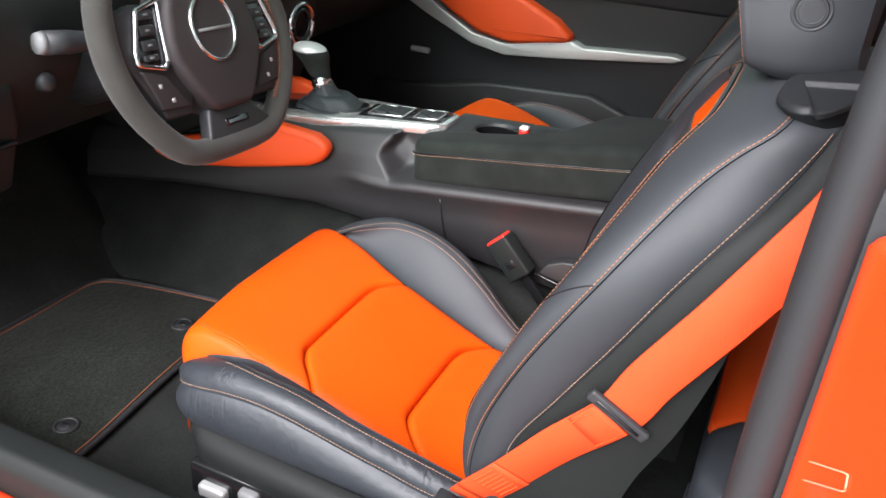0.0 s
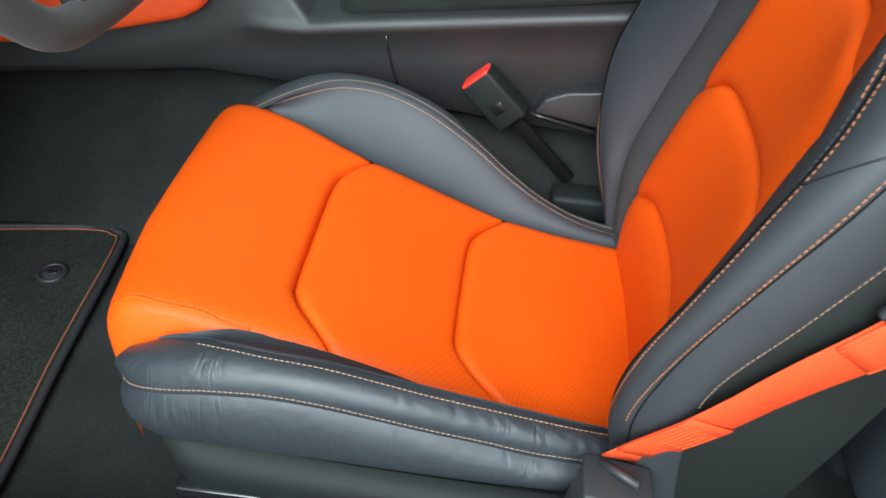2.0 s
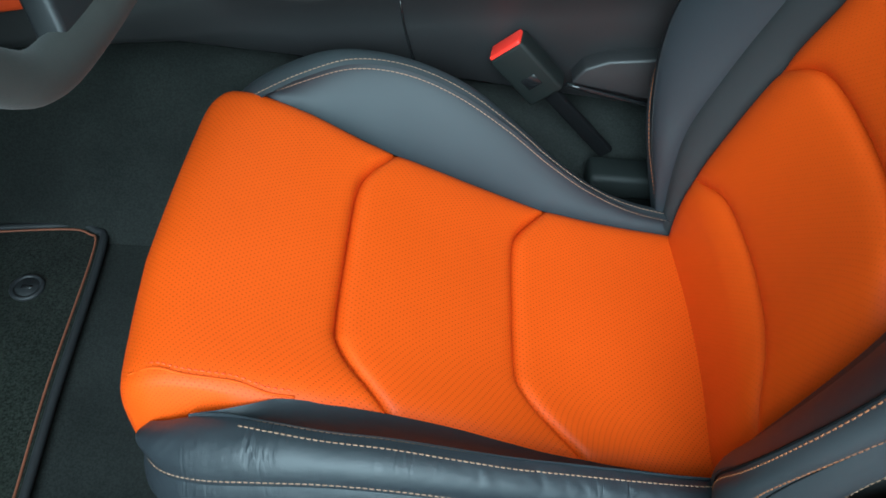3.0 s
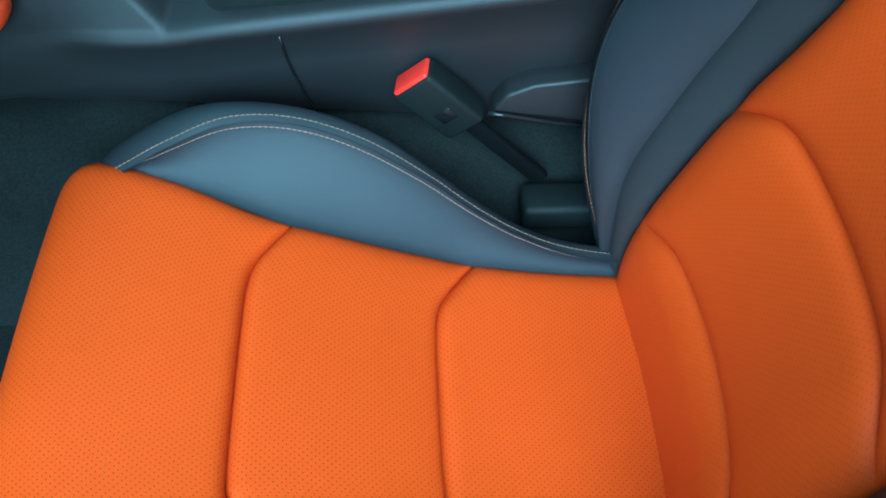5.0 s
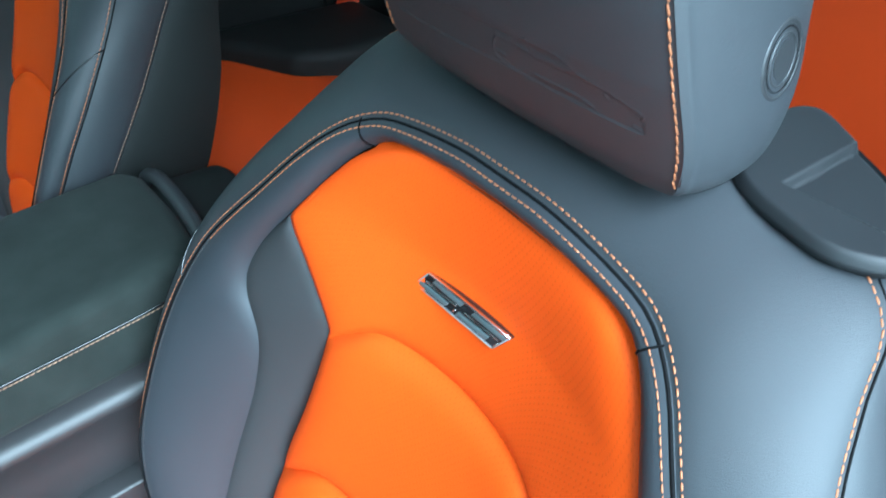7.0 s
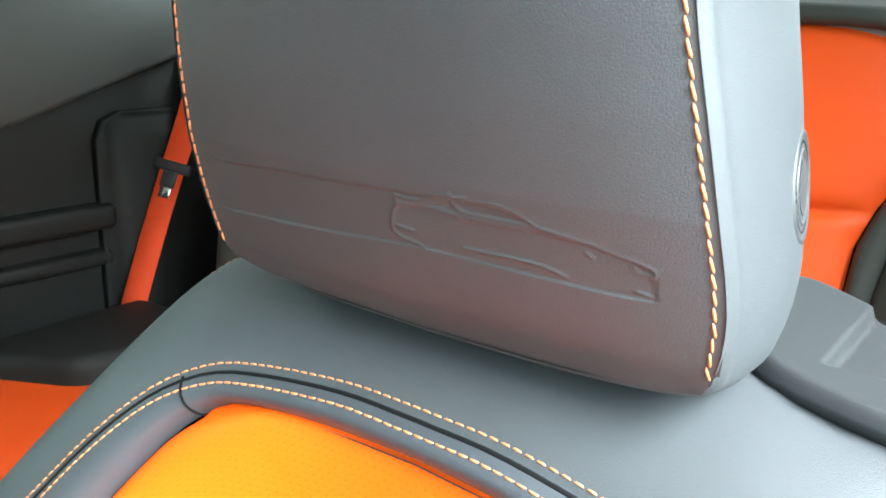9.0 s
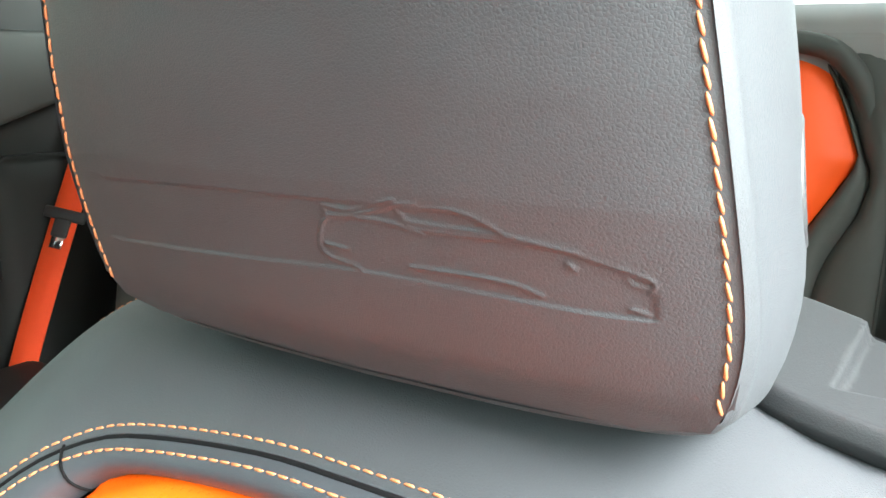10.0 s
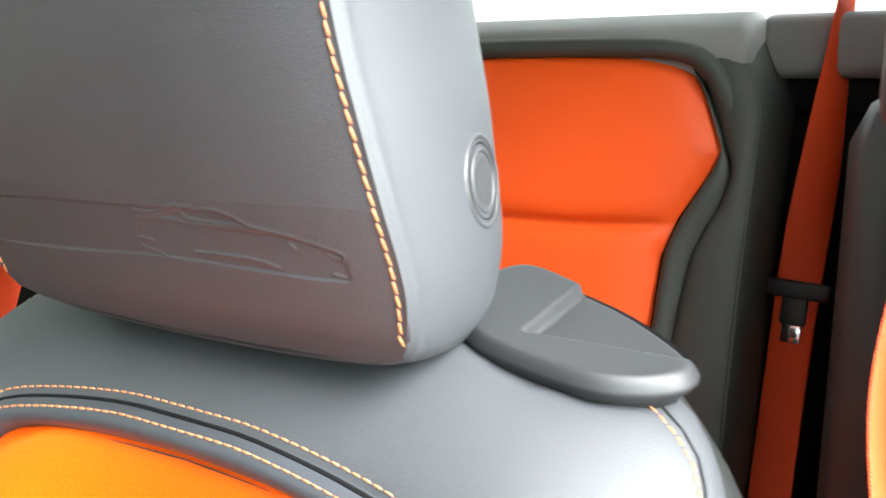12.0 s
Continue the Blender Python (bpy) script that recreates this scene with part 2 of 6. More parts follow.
M_GROUND = material("grey_concrete", (0.35, 0.35, 0.34), 0.7, bump=0.3, bump_scale=60, vary=0.2, vary_scale=1.5)


def tinted_glass(name, tint):
    """Thin clear glass: tinted light straight through, with a gloss that grows at the rim."""
    m = bpy.data.materials.new(name)
    m.use_nodes = True
    n, l = m.node_tree.nodes, m.node_tree.links
    n.remove(n["Principled BSDF"])
    clear = n.new("ShaderNodeBsdfTransparent")
    clear.inputs["Color"].default_value = rgb(tint)
    gloss = n.new("ShaderNodeBsdfGlossy")
    gloss.inputs["Roughness"].default_value = 0.02
    fres = n.new("ShaderNodeFresnel")
    fres.inputs["IOR"].default_value = 1.45
    both = n.new("ShaderNodeMixShader")
    l.new(fres.outputs[0], both.inputs[0])
    l.new(clear.outputs[0], both.inputs[1])
    l.new(gloss.outputs[0], both.inputs[2])
    l.new(both.outputs[0], n["Material Output"].inputs["Surface"])
    return m


M_GLASS = tinted_glass("green_tinted_glass", (0.86, 0.96, 0.905))


# ---- mesh tools ----
def root_of(ob):
    while ob.parent:
        ob = ob.parent
    return ob


def thing(name, loc, label, category, group="", kind=""):
    ob = new(name)
    ob.location = loc
    ob.empty_display_size = 0.05
    return tagged(ob, label, category, group, kind)


def mesh(name, verts, faces, uvs=None, smooth=True):
    me = bpy.data.meshes.new(name)
    me.from_pydata([tuple(v) for v in verts], [], faces)
    if uvs:
        layer = me.uv_layers.new(name="UVMap")
        for loop in me.loops:
            layer.data[loop.index].uv = uvs[loop.vertex_index]
    if smooth:
        me.polygons.foreach_set("use_smooth", [True] * len(me.polygons))
    me.update()
    return me


def part(name, verts, faces, mat, parent=None, label="", uvs=None, smooth=True, kind=""):
    """One mesh object; verts in the place's metres, moved into the frame of its thing."""
    if parent is not None:
        o = root_of(parent).location
        verts = [Vector(v) - o for v in verts]
    ob = new(name, mesh(name, verts, faces, uvs, smooth))
    ob.data.materials.append(mat)
    if parent is not None:
        ob.parent = parent
    return tagged(ob, label=label, kind=kind)


def part_bm(name, bm, mat, parent=None, label="", smooth=True, kind=""):
    bm.normal_update()
    bm.verts.index_update()
    verts = [v.co.copy() for v in bm.verts]
    faces = [[v.index for v in f.verts] for f in bm.faces]
    bm.free()
    return part(name, verts, faces, mat, parent, label, None, smooth, kind)


def crom(pts, n, closed=False):
    """Catmull-Rom curve through pts, n points evenly along it."""
    p = [Vector(q) for q in pts]
    ext = [p[-1]] + p + [p[0], p[1]] if closed else [2 * p[0] - p[1]] + p + [2 * p[-1] - p[-2]]
    fine = []
    for i in range(1, len(ext) - 2):
        a, b, c, d = ext[i - 1:i + 3]
        for k in range(16):
            t = k / 16
            fine.append(0.5 * ((2 * b) + (c - a) * t + (2 * a - 5 * b + 4 * c - d) * t * t + (3 * b - a - 3 * c + d) * t ** 3))
    fine.append(ext[-2])
    acc = [0.0]
    for a, b in zip(fine, fine[1:]):
        acc.append(acc[-1] + (b - a).length)
    out, j = [], 0
    cnt = n if not closed else n + 1
    for i in range(cnt):
        s = acc[-1] * i / (cnt - 1)
        while j < len(acc) - 2 and acc[j + 1] < s:
            j += 1
        f = (s - acc[j]) / max(1e-9, acc[j + 1] - acc[j])
        out.append(fine[j].lerp(fine[j + 1], min(1, max(0, f))))
    return out if not closed else out[:-1]


def interp(x, xs, ys):
    return float(np.interp(x, xs, ys))


def grid_normals(rows):
    a = np.array([[tuple(v) for v in r] for r in rows], float)
    du, dv = np.gradient(a, axis=0), np.gradient(a, axis=1)
    nn = np.cross(du, dv)
    nn /= np.maximum(1e-9, np.linalg.norm(nn, axis=2, keepdims=True))
    return a, nn


def grid_part(name, rows, mat, parent, label="", flip=False, offset=None, kind="", closed=False):
    """A sheet from rows of points; offset[i][j] pushes each point along the sheet's normal."""
    a, nn = grid_normals(rows)
    if flip:
        nn = -nn
    if offset is not None:
        a = a + nn * np.array(offset)[:, :, None]
    h, w = a.shape[:2]
    du = np.r_[0, np.cumsum(np.linalg.norm(np.diff(a[:, w // 2], axis=0), axis=1))]
    dv = np.r_[0, np.cumsum(np.linalg.norm(np.diff(a[h // 2], axis=0), axis=1))]
    faces, uvs = [], []
    for i in range(h):
        for j in range(w):
            uvs.append((dv[j], du[i]))
    for i in range(h - 1):
        for j in range(w - (0 if closed else 1)):
            k = (j + 1) % w
            f = [i * w + j, i * w + k, (i + 1) * w + k, (i + 1) * w + j]
            faces.append(f if not flip else f[::-1])
    ob = part(name, [Vector(v) for v in a.reshape(-1, 3)], [f[::-1] for f in faces], mat, parent, label, uvs, True, kind)
    return ob, a, nn


def strip(name, ra, rb, mat, parent, out, m=9, bulge=0.0, tuck_a=0.004, tuck_b=0.004, reach=0.006, label="", peak=0.5, creases=(), welt=0.0):
    """A padded panel between two rails; out: a point inside the thing, away from which the panel bulges."""
    rows, offs = [], []
    ws = [0.5 - 0.5 * math.cos(math.pi * i / m) for i in range(m + 1)]
    width = [(b - a).length for a, b in zip(ra, rb)]
    for w in ws:
        rows.append([a.lerp(b, w) for a, b in zip(ra, rb)])
        g = w ** (math.log(0.5) / math.log(peak))
        offs.append([bulge * 4 * g * (1 - g) - tuck_a * math.exp(-w * d / reach) - tuck_b * math.exp(-(1 - w) * d / reach)
                     + welt * math.exp(-((w * d - 0.0042) / 0.0019) ** 2)
                     - sum(dp * math.exp(-((j / (len(width) - 1) - at - lean * (w - wc)) / wd) ** 2 - ((w - wc) / span) ** 2) for at, wc, wd, dp, lean, span in creases) for j, d in enumerate(width)])
    a, nn = grid_normals(rows)
    mid = a[len(ws) // 2, a.shape[1] // 2]
    flip = float(np.dot(nn[len(ws) // 2, a.shape[1] // 2], mid - np.array(out))) < 0
    ob, a, nn = grid_part(name, rows, mat, parent, label, flip, offs)

    def line(d, from_b=False, lo=0.0, hi=1.0):
        """Points and normals on the panel, d metres in from a rail."""
        res = []
        n = a.shape[1]
        for j in range(int(lo * (n - 1)), int(hi * (n - 1)) + 1):
            w = min(0.95, d / max(1e-6, width[j]))
            w = 1 - w if from_b else w
            p = [np.interp(w, ws, a[:, j, k]) for k in range(3)]
            q = [np.interp(w, ws, nn[:, j, k]) for k in range(3)]
            res.append((Vector(p), Vector(q).normalized()))
        return res
    def across(j):
        """Points on the panel straight across it."""
        return [Vector(a[i, j]) + Vector(nn[i, j]) * 0.0003 for i in range(len(ws))]
    line.cross = across
    return ob, line


def stitches(curve, mat, parent, pitch=0.0052, length=0.0045, r=0.00062, slant=0.0, lift=0.0002, name="stitching", label=""):
    """Single thread stitches along a curve of points and normals."""
    pts = [c[0] for c in curve]
    acc = [0.0]
    for a, b in zip(pts, pts[1:]):
        acc.append(acc[-1] + (b - a).length)
    verts, faces = [], []
    cnt = int(acc[-1] / pitch)
    for i in range(cnt):
        s = (i + 0.5) * pitch
        j = max(0, int(np.searchsorted(acc, s)) - 1)
        j = min(j, len(pts) - 2)
        f = (s - acc[j]) / max(1e-9, acc[j + 1] - acc[j])
        p, nrm = pts[j].lerp(pts[j + 1], f), curve[j][1].lerp(curve[j + 1][1], f).normalized()
        t = (pts[j + 1] - pts[j]).normalized()
        side = nrm.cross(t).normalized()
        if slant:
            t = (t + side * slant).normalized()
            side = nrm.cross(t).normalized()
        p = p + nrm * lift
        k = len(verts)
        for sx, rad in ((-0.5, 0.35), (-0.3, 1.0), (0.3, 1.0), (0.5, 0.35)):
            for ang in (0, 1, 2, 3, 4):
                an = math.pi * 2 * ang / 5
                verts.append(p + t * (length * sx) + (side * math.cos(an) * 1.15 + nrm * math.sin(an)) * (r * rad) - nrm * (r * 0.8 if rad < 1 else 0))
        for q in range(3):
            for ang in range(5):
                b = (ang + 1) % 5
                faces.append([k + q * 5 + ang, k + q * 5 + b, k + q * 5 + 5 + b, k + q * 5 + 5 + ang])
        faces.append([k + x for x in (4, 3, 2, 1, 0)])
        faces.append([k + 15 + x for x in (0, 1, 2, 3, 4)])
    return part(name, verts, faces, mat, parent, label, kind="stuff") if verts else None


def tube(name, pts, r, mat, parent=None, label="", sides=8, closed=False, flat=1.0, up=Vector((0, 0, 1)), cap=True):
    """A round or oval bar along points; r may be a list."""
    n = len(pts)
    verts, faces = [], []
    for i, p in enumerate(pts):
        t = (pts[(i + 1) % n] - pts[i - 1]) if closed else (pts[min(n - 1, i + 1)] - pts[max(0, i - 1)])
        t.normalize()
        s = t.cross(up)
        if s.length < 1e-4:
            s = t.cross(Vector((1, 0, 0)))
        s.normalize()
        q = s.cross(t).normalized()
        rr = r[i] if isinstance(r, (list, tuple)) else r
        for k in range(sides):
            a = 2 * math.pi * k / sides
            verts.append(p + s * (math.cos(a) * rr) + q * (math.sin(a) * rr * flat))
    m = n if closed else n - 1
    for i in range(m):
        for k in range(sides):
            a, b = i * sides + k, i * sides + (k + 1) % sides
            c, d = ((i + 1) % n) * sides + (k + 1) % sides, ((i + 1) % n) * sides + k
            faces.append([a, b, c, d])
    if not closed and cap:
        faces.append(list(range(sides))[::-1])
        faces.append([(n - 1) * sides + k for k in range(sides)])
    return part(name, verts, faces, mat, parent, label)


def rounded_box(lo, hi, r, seg=3, m=None):
    """A bmesh box between two corners with rounded edges."""
    bm = bmesh.new()
    bmesh.ops.create_cube(bm, size=1.0)
    for v in bm.verts:
        v.co = Vector([lo[i] + (v.co[i] + 0.5) * (hi[i] - lo[i]) for i in range(3)])
    bmesh.ops.bevel(bm, geom=list(bm.edges), offset=r, segments=seg, profile=0.5, affect='EDGES')
    if m is not None:
        bmesh.ops.transform(bm, matrix=m, verts=bm.verts)
    return bm


def band(name, pts, sides, width, thick, mat, parent, label=""):
    """A flat strap along points; sides: the unit vector across it at each point."""
    verts, faces, uvs = [], [], []
    acc = 0.0
    n = len(pts)
    prof = [(-0.5, -0.3), (-0.47, 0.5), (0.47, 0.5), (0.5, -0.3), (0.47, -0.5), (-0.47, -0.5)]
    for i, p in enumerate(pts):
        if i:
            acc += (p - pts[i - 1]).length
        t = (pts[min(n - 1, i + 1)] - pts[max(0, i - 1)]).normalized()
        s = (sides[i] - t * sides[i].dot(t)).normalized()
        q = s.cross(t).normalized()
        for a, b in prof:
            verts.append(p + s * (a * width) + q * (b * thick))
            uvs.append((acc, a * width))
    k = len(prof)
    for i in range(n - 1):
        for j in range(k):
            faces.append([i * k + j, i * k + (j + 1) % k, (i + 1) * k + (j + 1) % k, (i + 1) * k + j])
    faces += [list(range(k))[::-1], [(n - 1) * k + j for j in range(k)]]
    return part(name, verts, faces, mat, parent, label, uvs)


def prism(name, outline, axis, lo, hi, mat, parent, label="", bevel=0.0, seg=2):
    """An outline in the plane across an axis, drawn out from lo to hi along it, with rounded edges."""
    bm = bmesh.new()

    def at(a, b, c):
        return {"x": (c, a, b), "y": (a, c, b), "z": (a, b, c)}[axis]
    ring = [bm.verts.new(at(a, b, lo)) for a, b in outline]
    f = bm.faces.new(ring)
    ext = bmesh.ops.extrude_face_region(bm, geom=[f])
    d = Vector(at(0, 0, hi - lo))
    for g in ext["geom"]:
        if isinstance(g, bmesh.types.BMVert):
            g.co += d
    bmesh.ops.recalc_face_normals(bm, faces=list(bm.faces))
    if bevel:
        edges = [e for e in bm.edges if e.calc_face_angle(0) > 0.5]
        bmesh.ops.bevel(bm, geom=edges, offset=bevel, segments=seg, profile=0.5, affect='EDGES')
    return part_bm(name, bm, mat, parent, label, smooth=False)


# ---- front seat ----
FLOOR = 0.185
YC = -0.16
seat = thing("driver_car_seat", (0, YC, FLOOR), "black and orange leather sports bucket seat with contrast stitching", "car seat", "front seats")
W3 = lambda u, x, z: Vector((x, YC + u, z))


def arch(half, n=161):
    """A rail over the seat back: up one side, across the top and down the other."""
    p = [W3(*q) for q in half]
    q = [W3(-a, b, c) for a, b, c in half]
    mid = p[-1]
    left = crom(p, (n + 1) // 2)
    right = [Vector((v.x, 2 * YC - v.y, v.z)) for v in left]
    return left + right[::-1][1:]


# cushion: height along its middle, and half width of the orange insert
CP = [(0.05, 0.292), (0.0, 0.300), (-0.08, 0.312), (-0.155, 0.330), (-0.20, 0.347), (-0.26, 0.372), (-0.33, 0.398), (-0.40, 0.418),
      (-0.47, 0.430), (-0.505, 0.429), (-0.525, 0.419), (-0.536, 0.395), (-0.537, 0.35), (-0.532, 0.30)]
CPROF = crom([(x, 0, z) for x, z in CP], 240)
CA = np.r_[0, np.cumsum([(b - a).length for a, b in zip(CPROF, CPROF[1:])])]
CX, CZ = np.array([p.x for p in CPROF]), np.array([p.z for p in CPROF])
TOPN = int(np.argmin(CX))


def a_of_x(x):
    return float(np.interp(-x, -CX[:TOPN], CA[:TOPN]))


def half_width(x):
    return interp(x, [-0.54, -0.515, -0.47, -0.42, -0.38, -0.33, -0.25, -0.15, 0.0, 0.05], [0.200, 0.205, 0.198, 0.188, 0.177, 0.166, 0.161, 0.160, 0.160, 0.158])


def half_width_out(x):
    """The insert is a little narrower towards the door."""
    return interp(x, [-0.54, -0.515, -0.47, -0.42, -0.38, -0.33, -0.25], [0.190, 0.192, 0.187, 0.181, 0.174, 0.166, 0.161]) if x < -0.25 else half_width(x)


def drift(x):
    """The cushion's nose lies a little inboard."""
    return 0.018 * min(1.0, max(0.0, (-x - 0.36) / 0.15))


def flap(x):
    """How far the insert wraps down over the side near the nose."""
    f = min(1.0, max(0.0, (-x - 0.415) / 0.06))
    return 0.024 * f * f * (3 - 2 * f)


def bow_of(s, k=0.36):
    """A cross seam: straight over the middle, slanting back at both ends."""
    t = max(0.0, 1 - abs(s)) / k
    return t / (1 + t ** 5) ** 0.2


def spread(i, m):
    """Rows that crowd towards both seams."""
    return 0.45 * i / m + 0.55 * (0.5 - 0.5 * math.cos(math.pi * i / m))


def cushion_pad(name, edge0, h0, edge1, h1, bulge, parent, n=80, m=48, to_end=False):
    """One orange pad of the cushion between two cross seams that bow to the front."""
    a0, a1 = a_of_x(edge0), (CA[-1] if to_end else a_of_x(edge1))
    rows, offs = [], []
    for i in range(m + 1):
        w = spread(i, m)
        row, off = [], []
        for j in range(-1, n + 2):
            s = -1 + 2 * j / n if 0 <= j <= n else (-1.05 if j < 0 else 1.05)
            bow = bow_of(s) - (0.62 * (max(0.0, -s - 0.55) / 0.45) ** 1.15 if s < 0 else 0.0)
            a = (a0 + h0 * bow) * (1 - w) + (a1 + h1 * bow) * w
            a = min(a, CA[-1])
            x, z = float(np.interp(a, CA, CX)), float(np.interp(a, CA, CZ))
            hw = half_width(x) if s > 0 else half_width_out(x)
            u = s * hw
            nose = (0.004 * max(0.0, 1 - s * s) - 0.012 * max(0.0, -s - 0.2) / 0.8) * min(1.0, max(0.0, (-x - 0.42) / 0.1))
            row.append(W3(u + drift(x), x - nose, z - 0.004 * (1 - s * s) - (flap(x) * 2.2 if s < -1 else 0.0)))
            ew = min(w, 1 - w) * (a1 - a0)
            if abs(s) > 1:
                off.append(-0.010 if flap(x) < 0.002 or s > 0 else -0.004)
                continue
            es = (1 - abs(s)) * hw
            free = to_end and w > 0.5
            near = 1.0 if free else 1 - math.exp(-ew / 0.0048)
            dip = 0.0 if free else 0.0045 * math.exp(-ew / 0.0016)
            off.append(-dip + bulge * near * (1 - math.exp(-es / 0.008)) + 0.35 * bulge * math.sin(math.pi * min(1, w)) * (1 - s * s))
        rows.append(row)
        offs.append(off)
    a, nn = grid_normals(rows)
    flip = nn[m // 3, n // 2][2] < 0
    return grid_part(name, rows, M_ORANGE_PERF, parent, "", flip, offs)


cushion_pad("cushion_pad", 0.04, 0.0, -0.150, 0.045, 0.010, seat)
cushion_pad("cushion_pad", -0.150, 0.045, -0.325, 0.038, 0.010, seat)
nose_pad, na, nv = cushion_pad("cushion_pad", -0.325, 0.038, -0.5, 0.0, 0.010, seat, to_end=True, m=56)
# a sewn fold where the insert wraps round the outer front corner
fold_pts, sewn = [], []
for i in range(na.shape[0]):
    x = na[i, 10, 0]
    if -0.533 < x < -0.405 and na[i, 10, 2] > 0.385:
        f = (x + 0.533) / 0.128
        j = 1 + int(round(40 * (1 - (0.925 + 0.062 * f ** 1.4))))
        fold_pts.append(Vector(na[i, j]) + Vector(nv[i, j]) * 0.0002)
        sewn.append((Vector(na[i, j + 1]), Vector(nv[i, j + 1])))
tube("corner_seam", crom(fold_pts[::3], 40), 0.0013, M_ORANGE, nose_pad, sides=8)
smooth = list(zip(crom([c[0] for c in sewn[::3]], 40), crom([c[1] for c in sewn[::3]], 40)))
stitches(smooth, M_PAD, nose_pad, pitch=0.0055, length=0.0040, r=0.0007)

J0F = [(x, half_width(x), z) for x, z in CP[:12]][::-1]
BOL_IN = (-0.27, YC, 0.20)


def side_rail(pts, sgn, n=101):
    return [Vector((v.x, YC + sgn * v.y, v.z)) for v in crom([(x, u, z) for x, u, z in pts], n)]


J1 = [(-0.530, 0.203, 0.368), (-0.517, 0.209, 0.388), (-0.494, 0.212, 0.408), (-0.469, 0.213, 0.426), (-0.43, 0.216, 0.451), (-0.378, 0.230, 0.468), (-0.321, 0.233, 0.463),
      (-0.262, 0.224, 0.445), (-0.20, 0.207, 0.413), (-0.15, 0.191, 0.380), (-0.10, 0.178, 0.352), (-0.04, 0.168, 0.330), (0.05, 0.163, 0.315)]
J1O = [(-0.513, 0.172, 0.370), (-0.507, 0.181, 0.388), (-0.489, 0.187, 0.402), (-0.462, 0.190, 0.417), (-0.43, 0.195, 0.428), (-0.39, 0.204, 0.435), (-0.35, 0.209, 0.435), (-0.30, 0.210, 0.431),
       (-0.25, 0.210, 0.421), (-0.20, 0.208, 0.408), (-0.15, 0.202, 0.392), (-0.10, 0.196, 0.376), (-0.04, 0.188, 0.356), (0.05, 0.175, 0.330)]
J0 = [(x, u - 0.001, z - 0.001) for x, u, z in J1O[:4]] + [(x, half_width_out(x) - drift(x), z) for x, z in CP[:8]][::-1]
J2 = [(-0.513, 0.173, 0.350), (-0.503, 0.203, 0.366), (-0.484, 0.224, 0.379), (-0.45, 0.237, 0.393), (-0.40, 0.242, 0.405), (-0.35, 0.242, 0.408), (-0.30, 0.241, 0.403), (-0.25, 0.238, 0.391),
      (-0.20, 0.234, 0.377), (-0.15, 0.229, 0.363), (-0.10, 0.226, 0.350), (-0.03, 0.220, 0.338), (0.05, 0.212, 0.325)]
J3 = [(-0.510, 0.173, 0.334), (-0.503, 0.196, 0.328), (-0.487, 0.221, 0.323), (-0.455, 0.236, 0.324), (-0.40, 0.241, 0.327), (-0.30, 0.242, 0.325), (-0.20, 0.239, 0.317), (-0.10, 0.234, 0.310), (0.05, 0.22, 0.300)]
# on the inboard side the bolster falls away quickly behind its seam
J2F = [(-0.524, 0.215, 0.350), (-0.517, 0.236, 0.380), (-0.498, 0.252, 0.410), (-0.455, 0.264, 0.437), (-0.40, 0.268, 0.456), (-0.32, 0.264, 0.448), (-0.25, 0.252, 0.424), (-0.20, 0.236, 0.386),
       (-0.14, 0.215, 0.338), (-0.09, 0.200, 0.312), (-0.03, 0.19, 0.302), (0.05, 0.19, 0.292)]
J3F = [(-0.518, 0.212, 0.335), (-0.508, 0.230, 0.345), (-0.482, 0.255, 0.352), (-0.450, 0.274, 0.358), (-0.38, 0.278, 0.350), (-0.27, 0.275, 0.330), (-0.20, 0.258, 0.308), (-0.11, 0.236, 0.285), (-0.03, 0.21, 0.272), (0.05, 0.20, 0.262)]
rnd = random.Random(7)
CREASES = [(0.50 + 0.47 * k / 17 + rnd.uniform(-0.008, 0.008), rnd.uniform(0.2, 0.55), rnd.uniform(0.0050, 0.0095), rnd.uniform(0.0004, 0.0013), rnd.uniform(0.03, 0.11), rnd.uniform(0.10, 0.24)) for k in range(18)]
CREASES += [(0.10 + 0.02 * k, 0.55, 0.006, 0.0005, -0.06, 0.2) for k in range(2)]
